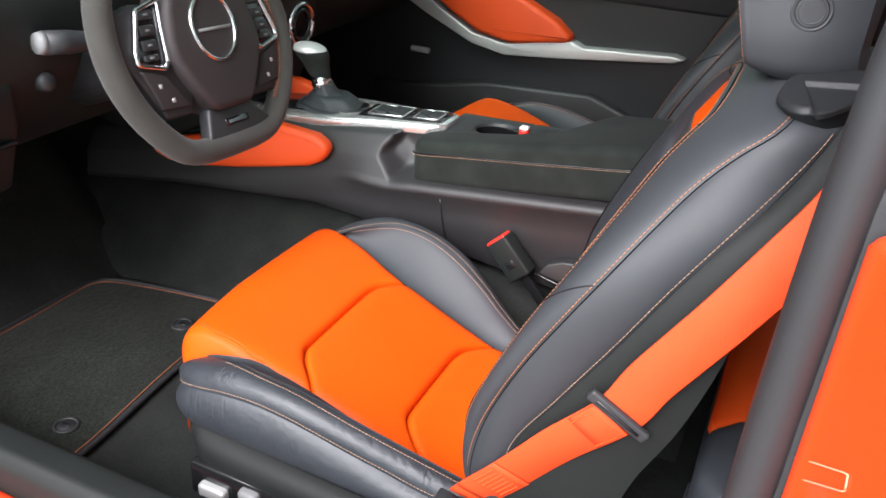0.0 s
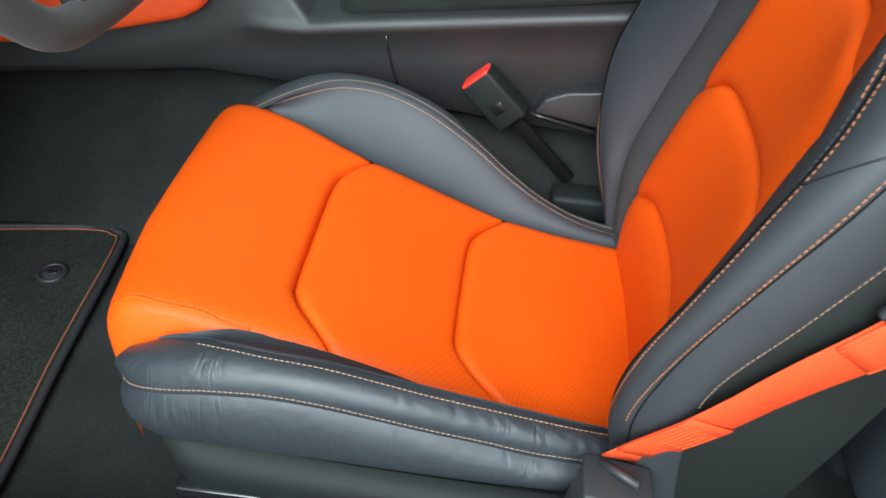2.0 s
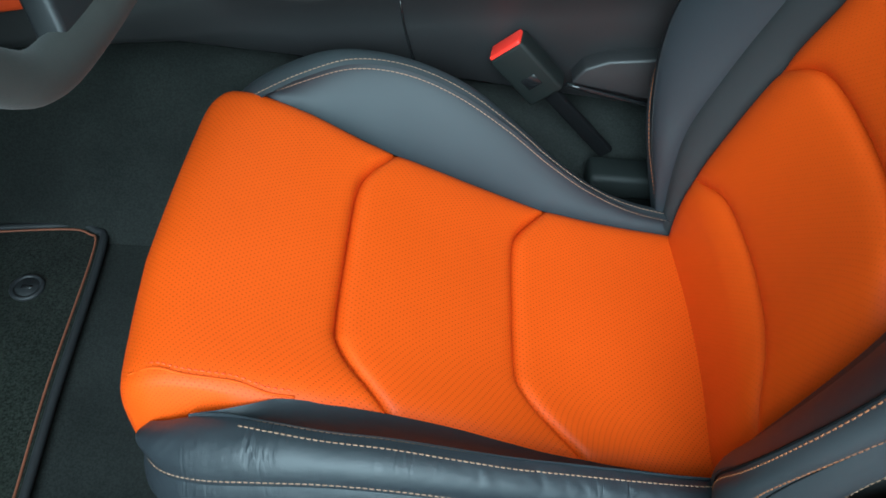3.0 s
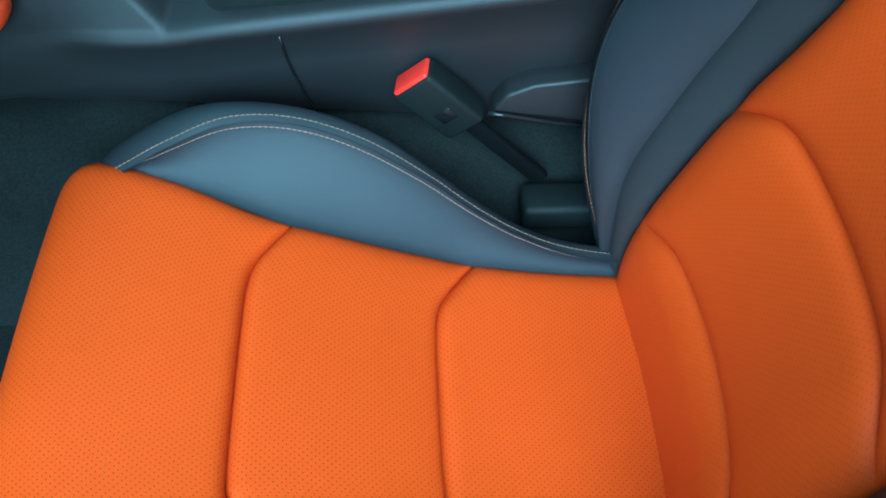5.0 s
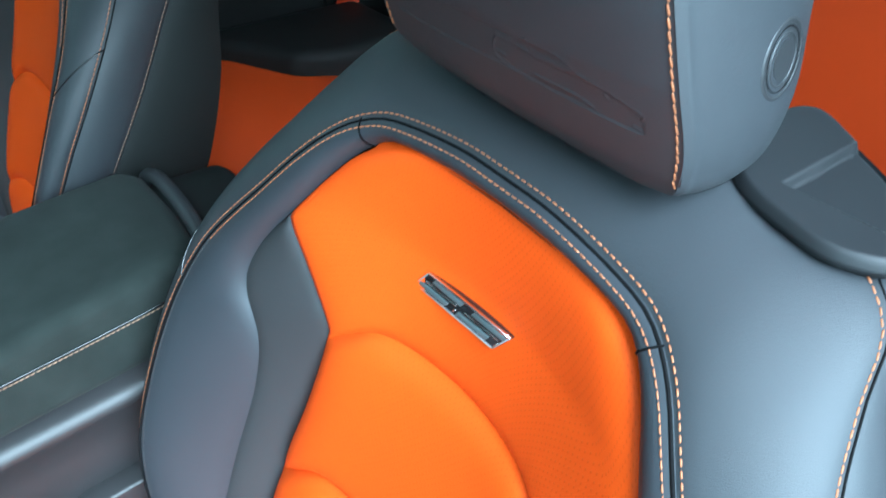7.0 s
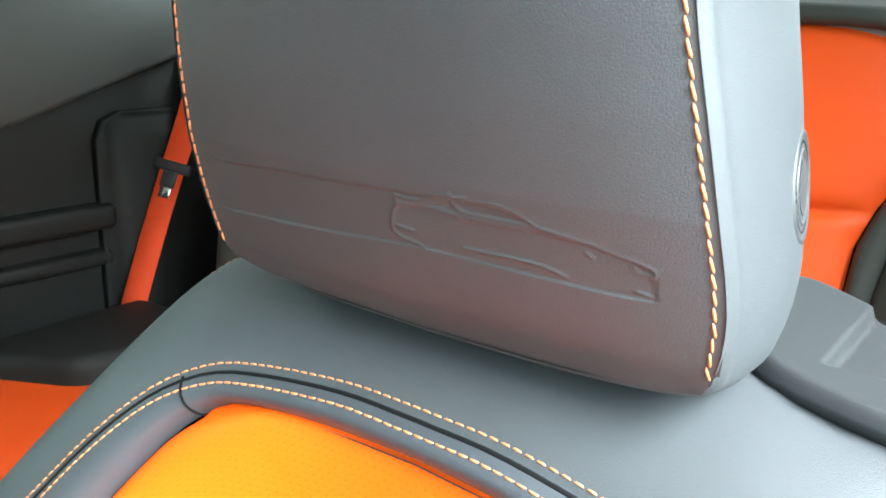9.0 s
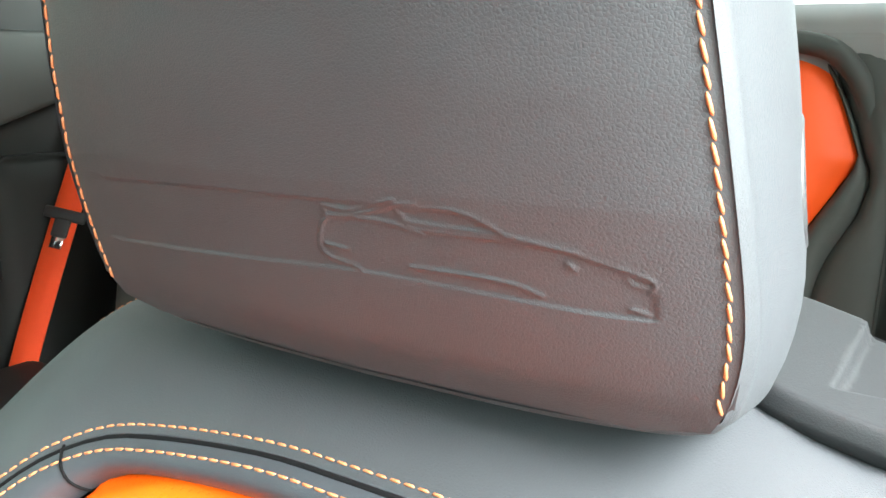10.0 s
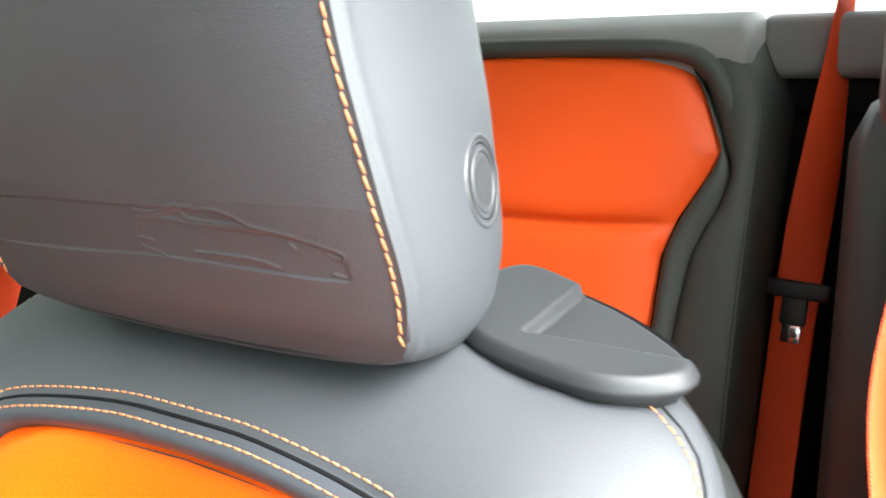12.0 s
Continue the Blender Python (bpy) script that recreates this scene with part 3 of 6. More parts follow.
for sgn in (1, -1):
    if sgn > 0:
        r0 = side_rail([(x, u + drift(x), z) for x, u, z in J0F], sgn)
        J1F = [(-0.526, 0.199, 0.372), (-0.518, 0.205, 0.402), (-0.492, 0.203, 0.428), (-0.469, 0.203, 0.444), (-0.43, 0.214, 0.459)] + J1[5:]
        r1, r2, r3 = (side_rail(p, sgn) for p in (J1F, J2F, J3F))
    else:
        r0, r1, r2, r3 = (side_rail(p, sgn, 401) for p in (J0, J1O, J2, J3))
    if sgn < 0:
        r0s, r1s = r0[46:], r1[46:]
        r0s = [b.lerp(a, min(1.0, 0.05 + i / 50)) for i, (a, b) in enumerate(zip(r0s, r1s))]
        r0s, r1s = ([p - Vector((0, 0, 0.006 * max(0.0, 1 - i / 34) ** 1.5)) for i, p in enumerate(r)] for r in (r0s, r1s))
    else:
        r0s, r1s = r0, r1
    ob, l01 = strip("cushion_bolster", r0s, r1s, M_BLACK_FINE, seat, BOL_IN, bulge=0.006, tuck_a=0.003, tuck_b=0.0025, reach=0.005)
    ob2, l12 = strip("cushion_side_panel", r1, r2, M_BLACK if sgn > 0 else M_BLACK_WORN, seat, BOL_IN, m=12 if sgn > 0 else 22, bulge=0.011, tuck_a=0.0025, tuck_b=0.002, reach=0.005, creases=CREASES if sgn < 0 else ())
    ob3, l23 = strip("cushion_side_panel", r2, r3, M_BLACK if sgn > 0 else M_BLACK_WORN, seat, BOL_IN, m=10, bulge=0.010, tuck_a=0.002, tuck_b=0.003, reach=0.006)
    stitches(l01(0.0045, True, 0.07, 0.95), M_THREAD_PALE, ob, r=0.0006)
    stitches(l12(0.0055, False, 0.20 if sgn < 0 else 0.09, 0.95), M_THREAD_PALE, ob2, r=0.0006)
    stitches(l12(0.0040, True, 0.05, 0.92), M_THREAD_PALE, ob2, r=0.00055)

# plastic base and skirts under the cushion
for sgn in (1, -1):
    lo = [(-0.475, 0.205, 0.333), (-0.455, 0.228, 0.331), (-0.42, 0.240, 0.334), (-0.27, 0.245, 0.330), (-0.09, 0.243, 0.320), (0.05, 0.238, 0.312)]
    t1 = [(-0.470, 0.212, 0.304), (-0.450, 0.242, 0.300), (-0.41, 0.262, 0.302), (-0.27, 0.269, 0.304), (-0.09, 0.270, 0.302), (0.05, 0.262, 0.300)]
    t2 = [(-0.465, 0.205, 0.19), (-0.448, 0.235, 0.19), (-0.41, 0.252, 0.19), (-0.27, 0.258, 0.19), (-0.09, 0.258, 0.19), (0.05, 0.25, 0.19)]
    if sgn > 0:
        lo, t1 = ([(x, u - 0.02, 0.19 + (z - 0.19) * 0.45) for x, u, z in q] for q in (lo, t1))
    ra, rb, rc = side_rail(lo, sgn), side_rail(t1, sgn), side_rail(t2, sgn)
    strip("seat_skirt", ra, rb, M_SHELL, seat, BOL_IN, m=6, bulge=0.007, tuck_a=0.001, tuck_b=0.0)
    strip("seat_skirt", rb, rc, M_DASH, seat, BOL_IN, m=5, bulge=0.003, tuck_a=0.0, tuck_b=0.0)
part_bm("seat_base", rounded_box((-0.46, YC - 0.225, FLOOR), (0.06, YC + 0.225, 0.275), 0.03), M_PLASTIC, seat)
part_bm("seat_base", rounded_box((-0.500, YC - 0.16, 0.25), (-0.38, YC + 0.16, 0.34), 0.02), M_PLASTIC, seat)

# seat back: rails (half width, depth, height) from the bottom up to the top centre
RI = [(0.158, 0.012, 0.270), (0.160, 0.004, 0.300), (0.164, 0.012, 0.390), (0.161, 0.058, 0.539), (0.146, 0.080, 0.620), (0.128, 0.093, 0.700), (0.127, 0.094, 0.718), (0.150, 0.093, 0.758),
      (0.169, 0.092, 0.788), (0.167, 0.097, 0.800), (0.138, 0.122, 0.843), (0.118, 0.136, 0.862), (0.098, 0.140, 0.870), (0.05, 0.142, 0.876), (0.0, 0.143, 0.878)]
RM = [(0.166, 0.008, 0.270), (0.173, -0.006, 0.300), (0.183, -0.010, 0.390), (0.192, -0.004, 0.440), (0.194, 0.014, 0.500), (0.193, 0.028, 0.545), (0.190, 0.039, 0.580), (0.186, 0.049, 0.615), (0.184, 0.056, 0.648), (0.186, 0.060, 0.672),
      (0.193, 0.061, 0.692), (0.203, 0.062, 0.710), (0.206, 0.066, 0.728), (0.202, 0.073, 0.746), (0.189, 0.082, 0.770), (0.1675, 0.0975, 0.801), (0.1385, 0.1225, 0.8435), (0.1185, 0.1365, 0.8625), (0.0985, 0.1405, 0.8705), (0.05, 0.1425, 0.8765), (0.0, 0.1435, 0.8785)]
RA = [(0.178, 0.000, 0.270), (0.186, -0.012, 0.320), (0.208, -0.036, 0.400), (0.238, -0.044, 0.470), (0.258, -0.038, 0.535), (0.266, -0.016, 0.600), (0.264, 0.016, 0.675), (0.248, 0.050, 0.740),
      (0.201, 0.086, 0.806), (0.172, 0.106, 0.843), (0.147, 0.124, 0.868), (0.121, 0.137, 0.882), (0.09, 0.142, 0.889), (0.04, 0.145, 0.895), (0.0, 0.145, 0.896)]
RS = [(0.225, 0.010, 0.270), (0.236, -0.010, 0.330), (0.252, -0.028, 0.420), (0.260, -0.028, 0.475), (0.273, -0.010, 0.550), (0.284, 0.024, 0.635), (0.286, 0.060, 0.705), (0.275, 0.092, 0.760),
      (0.252, 0.122, 0.808), (0.227, 0.150, 0.848), (0.211, 0.177, 0.878), (0.197, 0.205, 0.903), (0.165, 0.219, 0.920), (0.11, 0.228, 0.931), (0.05, 0.230, 0.935), (0.0, 0.231, 0.936)]
RR = [(0.235, 0.050, 0.270), (0.248, 0.030, 0.340), (0.262, 0.018, 0.440), (0.270, 0.026, 0.520), (0.275, 0.068, 0.600), (0.274, 0.116, 0.685), (0.262, 0.156, 0.755), (0.240, 0.196, 0.815),
      (0.208, 0.226, 0.856), (0.188, 0.244, 0.884), (0.168, 0.256, 0.905), (0.14, 0.262, 0.923), (0.09, 0.266, 0.932), (0.04, 0.268, 0.935), (0.0, 0.268, 0.936)]
RB = [(0.225, 0.120, 0.270), (0.240, 0.122, 0.340), (0.256, 0.138, 0.440), (0.262, 0.156, 0.520), (0.265, 0.187, 0.600), (0.264, 0.210, 0.685), (0.254, 0.221, 0.755), (0.236, 0.237, 0.812),
      (0.212, 0.255, 0.848), (0.190, 0.275, 0.872), (0.160, 0.291, 0.892), (0.13, 0.300, 0.905), (0.08, 0.304, 0.914), (0.04, 0.305, 0.918), (0.0, 0.305, 0.918)]
BACK_IN = (0.16, YC, 0.62)
aI, aM, aA, aS, aR, aB = (arch(r) for r in (RI, RM, RA, RS, RR, RB))


EDGE = crom([(p[0], p[1], p[2]) for p in RI[:12]], 300)
EZ, EU, EX = [p.z for p in EDGE], [p.x for p in EDGE], [p.y for p in EDGE]


def back_pad(name, z0, h0, z1, h1, bulge, parent, n=80, m=44, top=False):
    """One orange pad of the backrest between two arched seams."""
    rows, offs = [], []
    for i in range(m + 1):
        w = spread(i, m)
        row, off = [], []
        ze = z0 + (z1 - z0) * w
        if top and i == m:
            ze += 0.008
        hw, xe = interp(ze, EZ, EU), interp(ze, EZ, EX)
        for j in range(-1, n + 2):
            s = -1 + 2 * j / n if 0 <= j <= n else (-1.05 if j < 0 else 1.05)
            bow = bow_of(s)
            z = ze + (h0 * (1 - w) + h1 * w) * bow
            xz = interp(z, [0.27, 0.30, 0.39, 0.58, 0.735, 0.81, 0.878], [0.03, 0.018, 0.026, 0.076, 0.124, 0.144, 0.148])
            k = min(1.0, s * s)
            x = xz * (1 - k) + xe * k if abs(s) < 1 else xe
            row.append(W3(s * hw, x, z))
            ew = min(w, 1 - w) * (z1 - z0)
            if abs(s) > 1:
                off.append(-0.012)
                continue
            es = (1 - abs(s)) * hw
            if top and i == m:
                off.append(-0.012)
                continue
            off.append(bulge * (1 - math.exp(-ew / 0.007)) * (1 - math.exp(-es / 0.010)) + 0.4 * bulge * math.sin(math.pi * w) * (1 - s * s))
        rows.append(row)
        offs.append(off)
    a, nn = grid_normals(rows)
    flip = nn[m // 2, n // 2][0] > 0
    return grid_part(name, rows, M_ORANGE_FINE, parent, "", flip, offs)


back_pad("back_pad", 0.27, 0.0, 0.388, 0.034, 0.010, seat)
back_pad("back_pad", 0.388, 0.034, 0.540, 0.046, 0.011, seat)
back_pad("back_pad", 0.540, 0.046, 0.703, 0.034, 0.011, seat)
back_pad("back_pad", 0.703, 0.034, 0.862, 0.016, 0.005, seat, m=48, top=True)

ob, lIM = strip("backrest_inner_band", aI, aM, M_CLOTH, seat, BACK_IN, bulge=0.003, tuck_a=0.003, tuck_b=0.002, reach=0.004)
ob, lMA = strip("backrest_bolster", aM, aA, M_BLACK_FINE, seat, BACK_IN, m=12, bulge=0.007, tuck_a=0.0025, tuck_b=0.0025, reach=0.005)
ob2, lAS = strip("backrest_side_panel", aA, aS, M_BLACK, seat, BACK_IN, m=12, bulge=0.008, tuck_a=0.0025, tuck_b=0.0025, reach=0.005)
ob2_back = ob2
ob3, lSR = strip("backrest_side_panel", aS, aR, M_BLACK, seat, BACK_IN, m=12, bulge=0.006, tuck_a=0.0025, tuck_b=0.002, reach=0.005)
ob3_back = ob3
strip("backrest_shell", aR, aB, M_SHELL, seat, BACK_IN, m=8, bulge=0.004, tuck_a=0.002, tuck_b=0.0)
half = len(aB) // 2
grid_part("backrest_rear_panel", [[aB[j].lerp(aB[-1 - j], i / 12) for j in range(half + 1)] for i in range(13)], M_PLASTIC, seat)
stitches(lMA(0.0045, True, 0.31, 0.69), M_THREAD, ob, r=0.0005)
for lo, hi in ((0.0, 0.31), (0.69, 1.0)):
    stitches(lMA(0.0045, True, lo, hi), M_THREAD_DARK, ob, r=0.0005)
stitches(lAS(0.0045), M_THREAD, ob2, r=0.0005, length=0.0042)
stitches(lAS(0.0045, True, 0.10, 0.42), M_THREAD, ob2, r=0.0005)
stitches(lAS(0.0045, True, 0.58, 0.90), M_THREAD, ob2, r=0.0005)
stitches(lSR(0.0050, True, 0.12, 0.40), M_THREAD_PALE, ob3, r=0.00048)
stitches(lSR(0.0050, True, 0.60, 0.88), M_THREAD_PALE, ob3, r=0.00048)

# Black tubes laid on the side seams draw the shade of their valleys.
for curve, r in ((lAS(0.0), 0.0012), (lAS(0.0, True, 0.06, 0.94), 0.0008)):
    tube("seam_shade", [p + nv_ * (r - 0.0004) for p, nv_ in curve], r, M_WELL, ob2, sides=6)

# joints in the border at both upper corners of the insert, and half way down the bolster
corner = min(range(len(aM) // 2), key=lambda k: abs(aM[k].y - YC - 0.122) + (1.0 if aM[k].z < 0.85 else 0.0))
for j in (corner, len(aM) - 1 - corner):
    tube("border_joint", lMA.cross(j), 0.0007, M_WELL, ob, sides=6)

joint = min(range(len(aA) // 2), key=lambda k: abs(aA[k].z - 0.727) + abs(aS[k].z - 0.745))
for j in (joint, len(aA) - 1 - joint):
    tube("bolster_joint", lAS.cross(j), 0.0008, M_GLOSS, ob2, sides=6)

# badge on the upper pad
bx = Matrix.Translation(W3(0.012, 0.1315, 0.7965)) @ Matrix.Rotation(radians(12), 4, 'Y') @ Matrix.Rotation(radians(-2.4), 4, 'X') @ Matrix(((1, 0, 0, 0), (0, 1, -0.8, 0), (0, 0, 1, 0), (0, 0, 0, 1)))
badge = part_bm("badge", rounded_box((-0.0030, -0.041, -0.0080), (0.004, 0.041, 0.0080), 0.0010, 2, bx), M_GLOSS, seat, "chrome-edged badge with a dark face")
part_bm("rim", rounded_box((-0.0045, -0.041, 0.0068), (-0.002, 0.041, 0.0082), 0.0004, 1, bx), M_CHROME, badge)
part_bm("rim", rounded_box((-0.0038, -0.041, -0.0082), (-0.002, 0.041, -0.0074), 0.0003, 1, bx), M_TRIM_GREY, badge)
for y in (-0.0405, 0.0405):
    part_bm("rim", rounded_box((-0.0042, y - 0.0006, -0.0075), (-0.002, y + 0.0006, 0.0075), 0.0003, 1, bx), M_TRIM_GREY, badge)
for y0 in (-0.0395, 0.0015):
    for f0, f1, z, h in ((0.0, 0.80, 0.0040, 0.0017), (0.06, 0.92, 0.0002, 0.0005), (0.20, 1.0, -0.0040, 0.0017)):
        part_bm("bar", rounded_box((-0.0040, y0 + 0.038 * f0, z - h), (-0.0025, y0 + 0.038 * f1, z + h), 0.0004, 2, bx), M_CHROME if h < 0.001 else M_BAR, badge)
    part_bm("bar", rounded_box((-0.0042, y0 - 0.0006, -0.0052), (-0.0025, y0 + 0.0006, -0.0022), 0.0003, 1, bx), M_CHROME, badge)

# ---- headrest ----
HY = -0.150
HC = (0.20, HY, 1.03)
H3 = lambda u, x, z: Vector((x, HY + u, z))
HE = [(0.000, 0.158, 0.927), (0.055, 0.158, 0.928), (0.092, 0.159, 0.930), (0.112, 0.158, 0.934), (0.118, 0.154, 0.943), (0.121, 0.150, 0.958), (0.121, 0.146, 0.972), (0.119, 0.140, 0.992), (0.115, 0.134, 1.020),
      (0.111, 0.130, 1.045), (0.106, 0.126, 1.085), (0.098, 0.128, 1.122), (0.078, 0.138, 1.148), (0.043, 0.146, 1.158), (0.000, 0.148, 1.160)]
HF = [(0.000, 0.262, 0.928), (0.040, 0.262, 0.929), (0.071, 0.262, 0.931), (0.088, 0.261, 0.936), (0.097, 0.258, 0.945), (0.101, 0.256, 0.958), (0.102, 0.256, 0.972), (0.100, 0.256, 0.992), (0.097, 0.256, 1.02),
      (0.093, 0.255, 1.045), (0.087, 0.252, 1.085), (0.078, 0.246, 1.122), (0.060, 0.236, 1.146), (0.029, 0.228, 1.156), (0.000, 0.226, 1.158)]


def ring(half, n=65):
    left = crom([H3(*p) for p in half], n)
    return left, [Vector((v.x, 2 * HY - v.y, v.z)) for v in left]


eL, eR = ring(HE)
fL, fR = ring(HF)
head = None
HZ = [p[2] for p in HE[2:]]
HX, HU = [p[1] for p in HE[2:]], [0.121, 0.120, 0.119] + [p[0] for p in HE[5:12]] + [0.098] * 3


EMBOSS = """up .0988 .9836 .0534 .9861 .0189 .9869 -.0057 .9874 -.0296 .9878
low .1081 .9594 .044 .9631 -.0122 .9665 -.0566 .9654 -.0813 .9643 -.0963 .9645
wing -.0047 .9854 -.0131 .9849 -.0203 .9867 -.0293 .9894
wing -.0129 .9835 -.0217 .9855 -.0298 .9881 -.036 .9888
side -.005 .9826 -.017 .9831 -.0277 .9825 -.0362 .9809
roof -.0295 .9866 -.0316 .9835 -.0363 .982 -.0606 .9817 -.0753 .9806 -.0835 .9786 -.0928 .9763
roof -.0309 .9856 -.0351 .9836 -.0608 .9827 -.0781 .9803
glass -.0315 .9873 -.045 .9883 -.0539 .9862 -.0614 .9822
tail -.0046 .985 -.0056 .9822 -.0025 .9787 -.0008 .9724 -.0035 .9696 -.0109 .9682 -.015 .9663
tail -.0029 .9737 -.0101 .973
sill -.0309 .9705 -.0497 .9705 -.0609 .9697 -.068 .9676
mirror -.0756 .9774 -.0771 .976
lamp -.0891 .976 -.0911 .9736 -.0951 .973
nose -.0928 .9763 -.096 .9748 -.095 .9722
grille -.0903 .9672 -.0944 .9663"""
relief = []
for line in EMBOSS.splitlines():
    v = [float(x) for x in line.split()[1:]]
    c = crom([(a - 0.005, b, 0) for a, b in zip(v[::2], v[1::2])], 30 + int(abs(v[0] - v[-2]) / 0.0005))
    relief += [(p.x, p.y, 0.55 if line[0] in "ul" else 0.95) for p in c]
relief = np.array(relief)


def pressed(u, z):
    """Depth of the embossed band, with the raised lines of the car's outline in it."""
    if not 0.952 < z < 0.996:
        return 0.0
    hi = interp(-u, [-0.0938, -0.0484, 0.0107, 0.0346, 0.0405, 0.0500, 0.0589, 0.0664, 0.0831, 0.0978, 0.1010], [0.9836, 0.9861, 0.9874, 0.9878, 0.9888, 0.9883, 0.9862, 0.9822, 0.9803, 0.9763, 0.9748])
    lo = interp(-u, [-0.1031, -0.039, 0.0172, 0.0616, 0.0863, 0.1013], [0.9594, 0.9631, 0.9665, 0.9654, 0.9643, 0.9645])
    f = min(1.0, max(0.0, min(hi - z, z - lo, 0.1010 + u, (0.098 - u) * 0.12) / 0.0026 + 0.5))
    near = float(np.max(relief[:, 2] * np.exp(-((relief[:, 0] - u) ** 2 + (relief[:, 1] - z) ** 2) / 0.00062 ** 2)))
    return 0.00055 * f * f * (3 - 2 * f) - 0.00056 * near


vs = sorted([spread(i, 70) for i in range(71)] + [0.105 + 0.19 * i / 84 for i in range(85)])
rows, offs = [], []
for v in vs:
    row, off = [], []
    for j in range(341):
        s = -1 + j / 170
        t = abs(s)
        zb = interp(t * 0.119, [p[0] for p in HE[:5]], [p[2] for p in HE[:5]])
        zt = interp(t * 0.098, [0.0, 0.043, 0.078, 0.098], [1.160, 1.158, 1.148, 1.122])
        z = zb + (zt - zb) * v
        puff = 0.012 * (1 - t ** 2.4) * (1 - math.exp(-(z - zb) / 0.016)) * (1 - math.exp(-(zt - z) / 0.03))
        u = -s * interp(z, HZ, HU)
        row.append(H3(u, interp(z, HZ, HX) - puff + pressed(u, z), z))
        off.append(-0.0009 * math.exp(-(1 - t) * 0.1 / 0.004) * min(1.0, max(0.0, (z - 0.938) / 0.02)))
    rows.append(row)
    offs.append(off)
a_, n_ = grid_normals(rows)
head, ha, hn = grid_part("headrest", rows, M_BLACK, seat, "padded headrest with an embossed car outline", n_[100, 140][0] > 0, offs)
for e, f in ((eL, fL), (eR, fR)):
    hs, hl = strip("headrest_side", e, f, M_BLACK, head, HC, m=44, bulge=0.013, tuck_a=0.0004, tuck_b=0.0, reach=0.0016, welt=0.0008)

for col in (5, 335):
    curve = [(Vector(ha[i, col]), Vector(hn[i, col])) for i in range(ha.shape[0]) if ha[i, col, 2] > 0.940]
    stitches(curve, M_THREAD, head, pitch=0.0055, length=0.0054, r=0.00052, slant=0.14 if col > 170 else -0.14, lift=0.0003)
grid_part("headrest_back", [[fL[i].lerp(fR[i], j / 16) for j in range(17)] for i in range(len(fL))], M_BLACK, head,
          flip=False, offset=[[0.014 * (1 - (2 * j / 16 - 1) ** 2) * math.sin(math.pi * i / (len(fL) - 1)) for j in range(17)] for i in range(len(fL))])

# release button, flush in the near side
bp, bnv = min(hl(0.063), key=lambda c: abs(c[0].z - 0.992))
bt = Vector((0, 0, 1)).cross(bnv).normalized()
bu = bnv.cross(bt).normalized()
bmx = Matrix([[bt.x, bu.x, bnv.x, bp.x], [bt.y, bu.y, bnv.y, bp.y], [bt.z, bu.z, bnv.z, bp.z], [0, 0, 0, 1]])
turn = min(hl(0.053), key=lambda c: abs(c[0].z - 0.992))[1].angle(min(hl(0.073), key=lambda c: abs(c[0].z - 0.992))[1])
RC = 0.020 / max(0.02, turn)


def bent(x, y, z):
    """A place on the button, which follows the curve of the headrest's side."""
    return bmx @ Vector(((RC + z) * math.sin(x / RC), y, (RC + z) * math.cos(x / RC) - RC))


for rr, depth, lift in ((0.0185, 0.005, -0.0026), (0.0105, 0.005, -0.0021)):
    bm = bmesh.new()
    bmesh.ops.create_cone(bm, cap_ends=True, segments=40, radius1=rr, radius2=rr, depth=depth)
    bmesh.ops.bevel(bm, geom=[e for e in bm.edges if e.calc_face_angle(0) > 0.5], offset=0.0012, segments=2, affect='EDGES')
    bmesh.ops.poke(bm, faces=[f for f in bm.faces if len(f.verts) > 8])
    for v in bm.verts:
        v.co = bent(v.co.x, v.co.y, v.co.z + lift)
    part_bm("release_button", bm, M_PLASTIC, head, smooth=False)
for rr, tk in ((0.0176, 0.0018), (0.0120, 0.0011)):
    tube("button_ring", [bent(rr * math.cos(t * 0.157), rr * math.sin(t * 0.157), 0.0005 - tk) for t in range(40)], tk, M_PLASTIC, head, closed=True)
tube("button_groove", [bent(0.0149 * math.cos(t * 0.157), 0.0149 * math.sin(t * 0.157), -0.0004) for t in range(40)], 0.0006, M_WELL, head, closed=True)
for sgn in (1, -1):
    tube("headrest_post", [H3(sgn * 0.05, 0.215, z) for z in (0.88, 0.93, 0.98)], 0.006, M_CHROME, head, sides=10)

# ---- cabin structure ----
def plain(name, lo, hi, mat, r=0.01, label="", cat="", kind="structure"):
    ob = part_bm(name, rounded_box(lo, hi, r, 2), mat)
    return tagged(ob, label, cat, "", kind)


plain("ground", (-60, -60, -0.25), (60, 60, -0.20), M_GROUND, 0.001, "plain grey concrete floor under the car", "ground")
plain("floor", (-1.45, -0.52, FLOOR - 0.05), (1.2, 1.10, FLOOR), M_CARPET, 0.01, "charcoal carpeted car floor", "floor")
plain("firewall", (-1.55, -0.60, 0.1), (-1.42, 1.18, 1.0), M_CARPET, 0.02, "dark carpeted firewall at the end of the footwell", "wall")
plain("ceiling", (-0.36, -0.44, 1.31), (0.95, 1.00, 1.34), M_HEADLINER, 0.01, "grey fabric headliner under the roof", "ceiling")


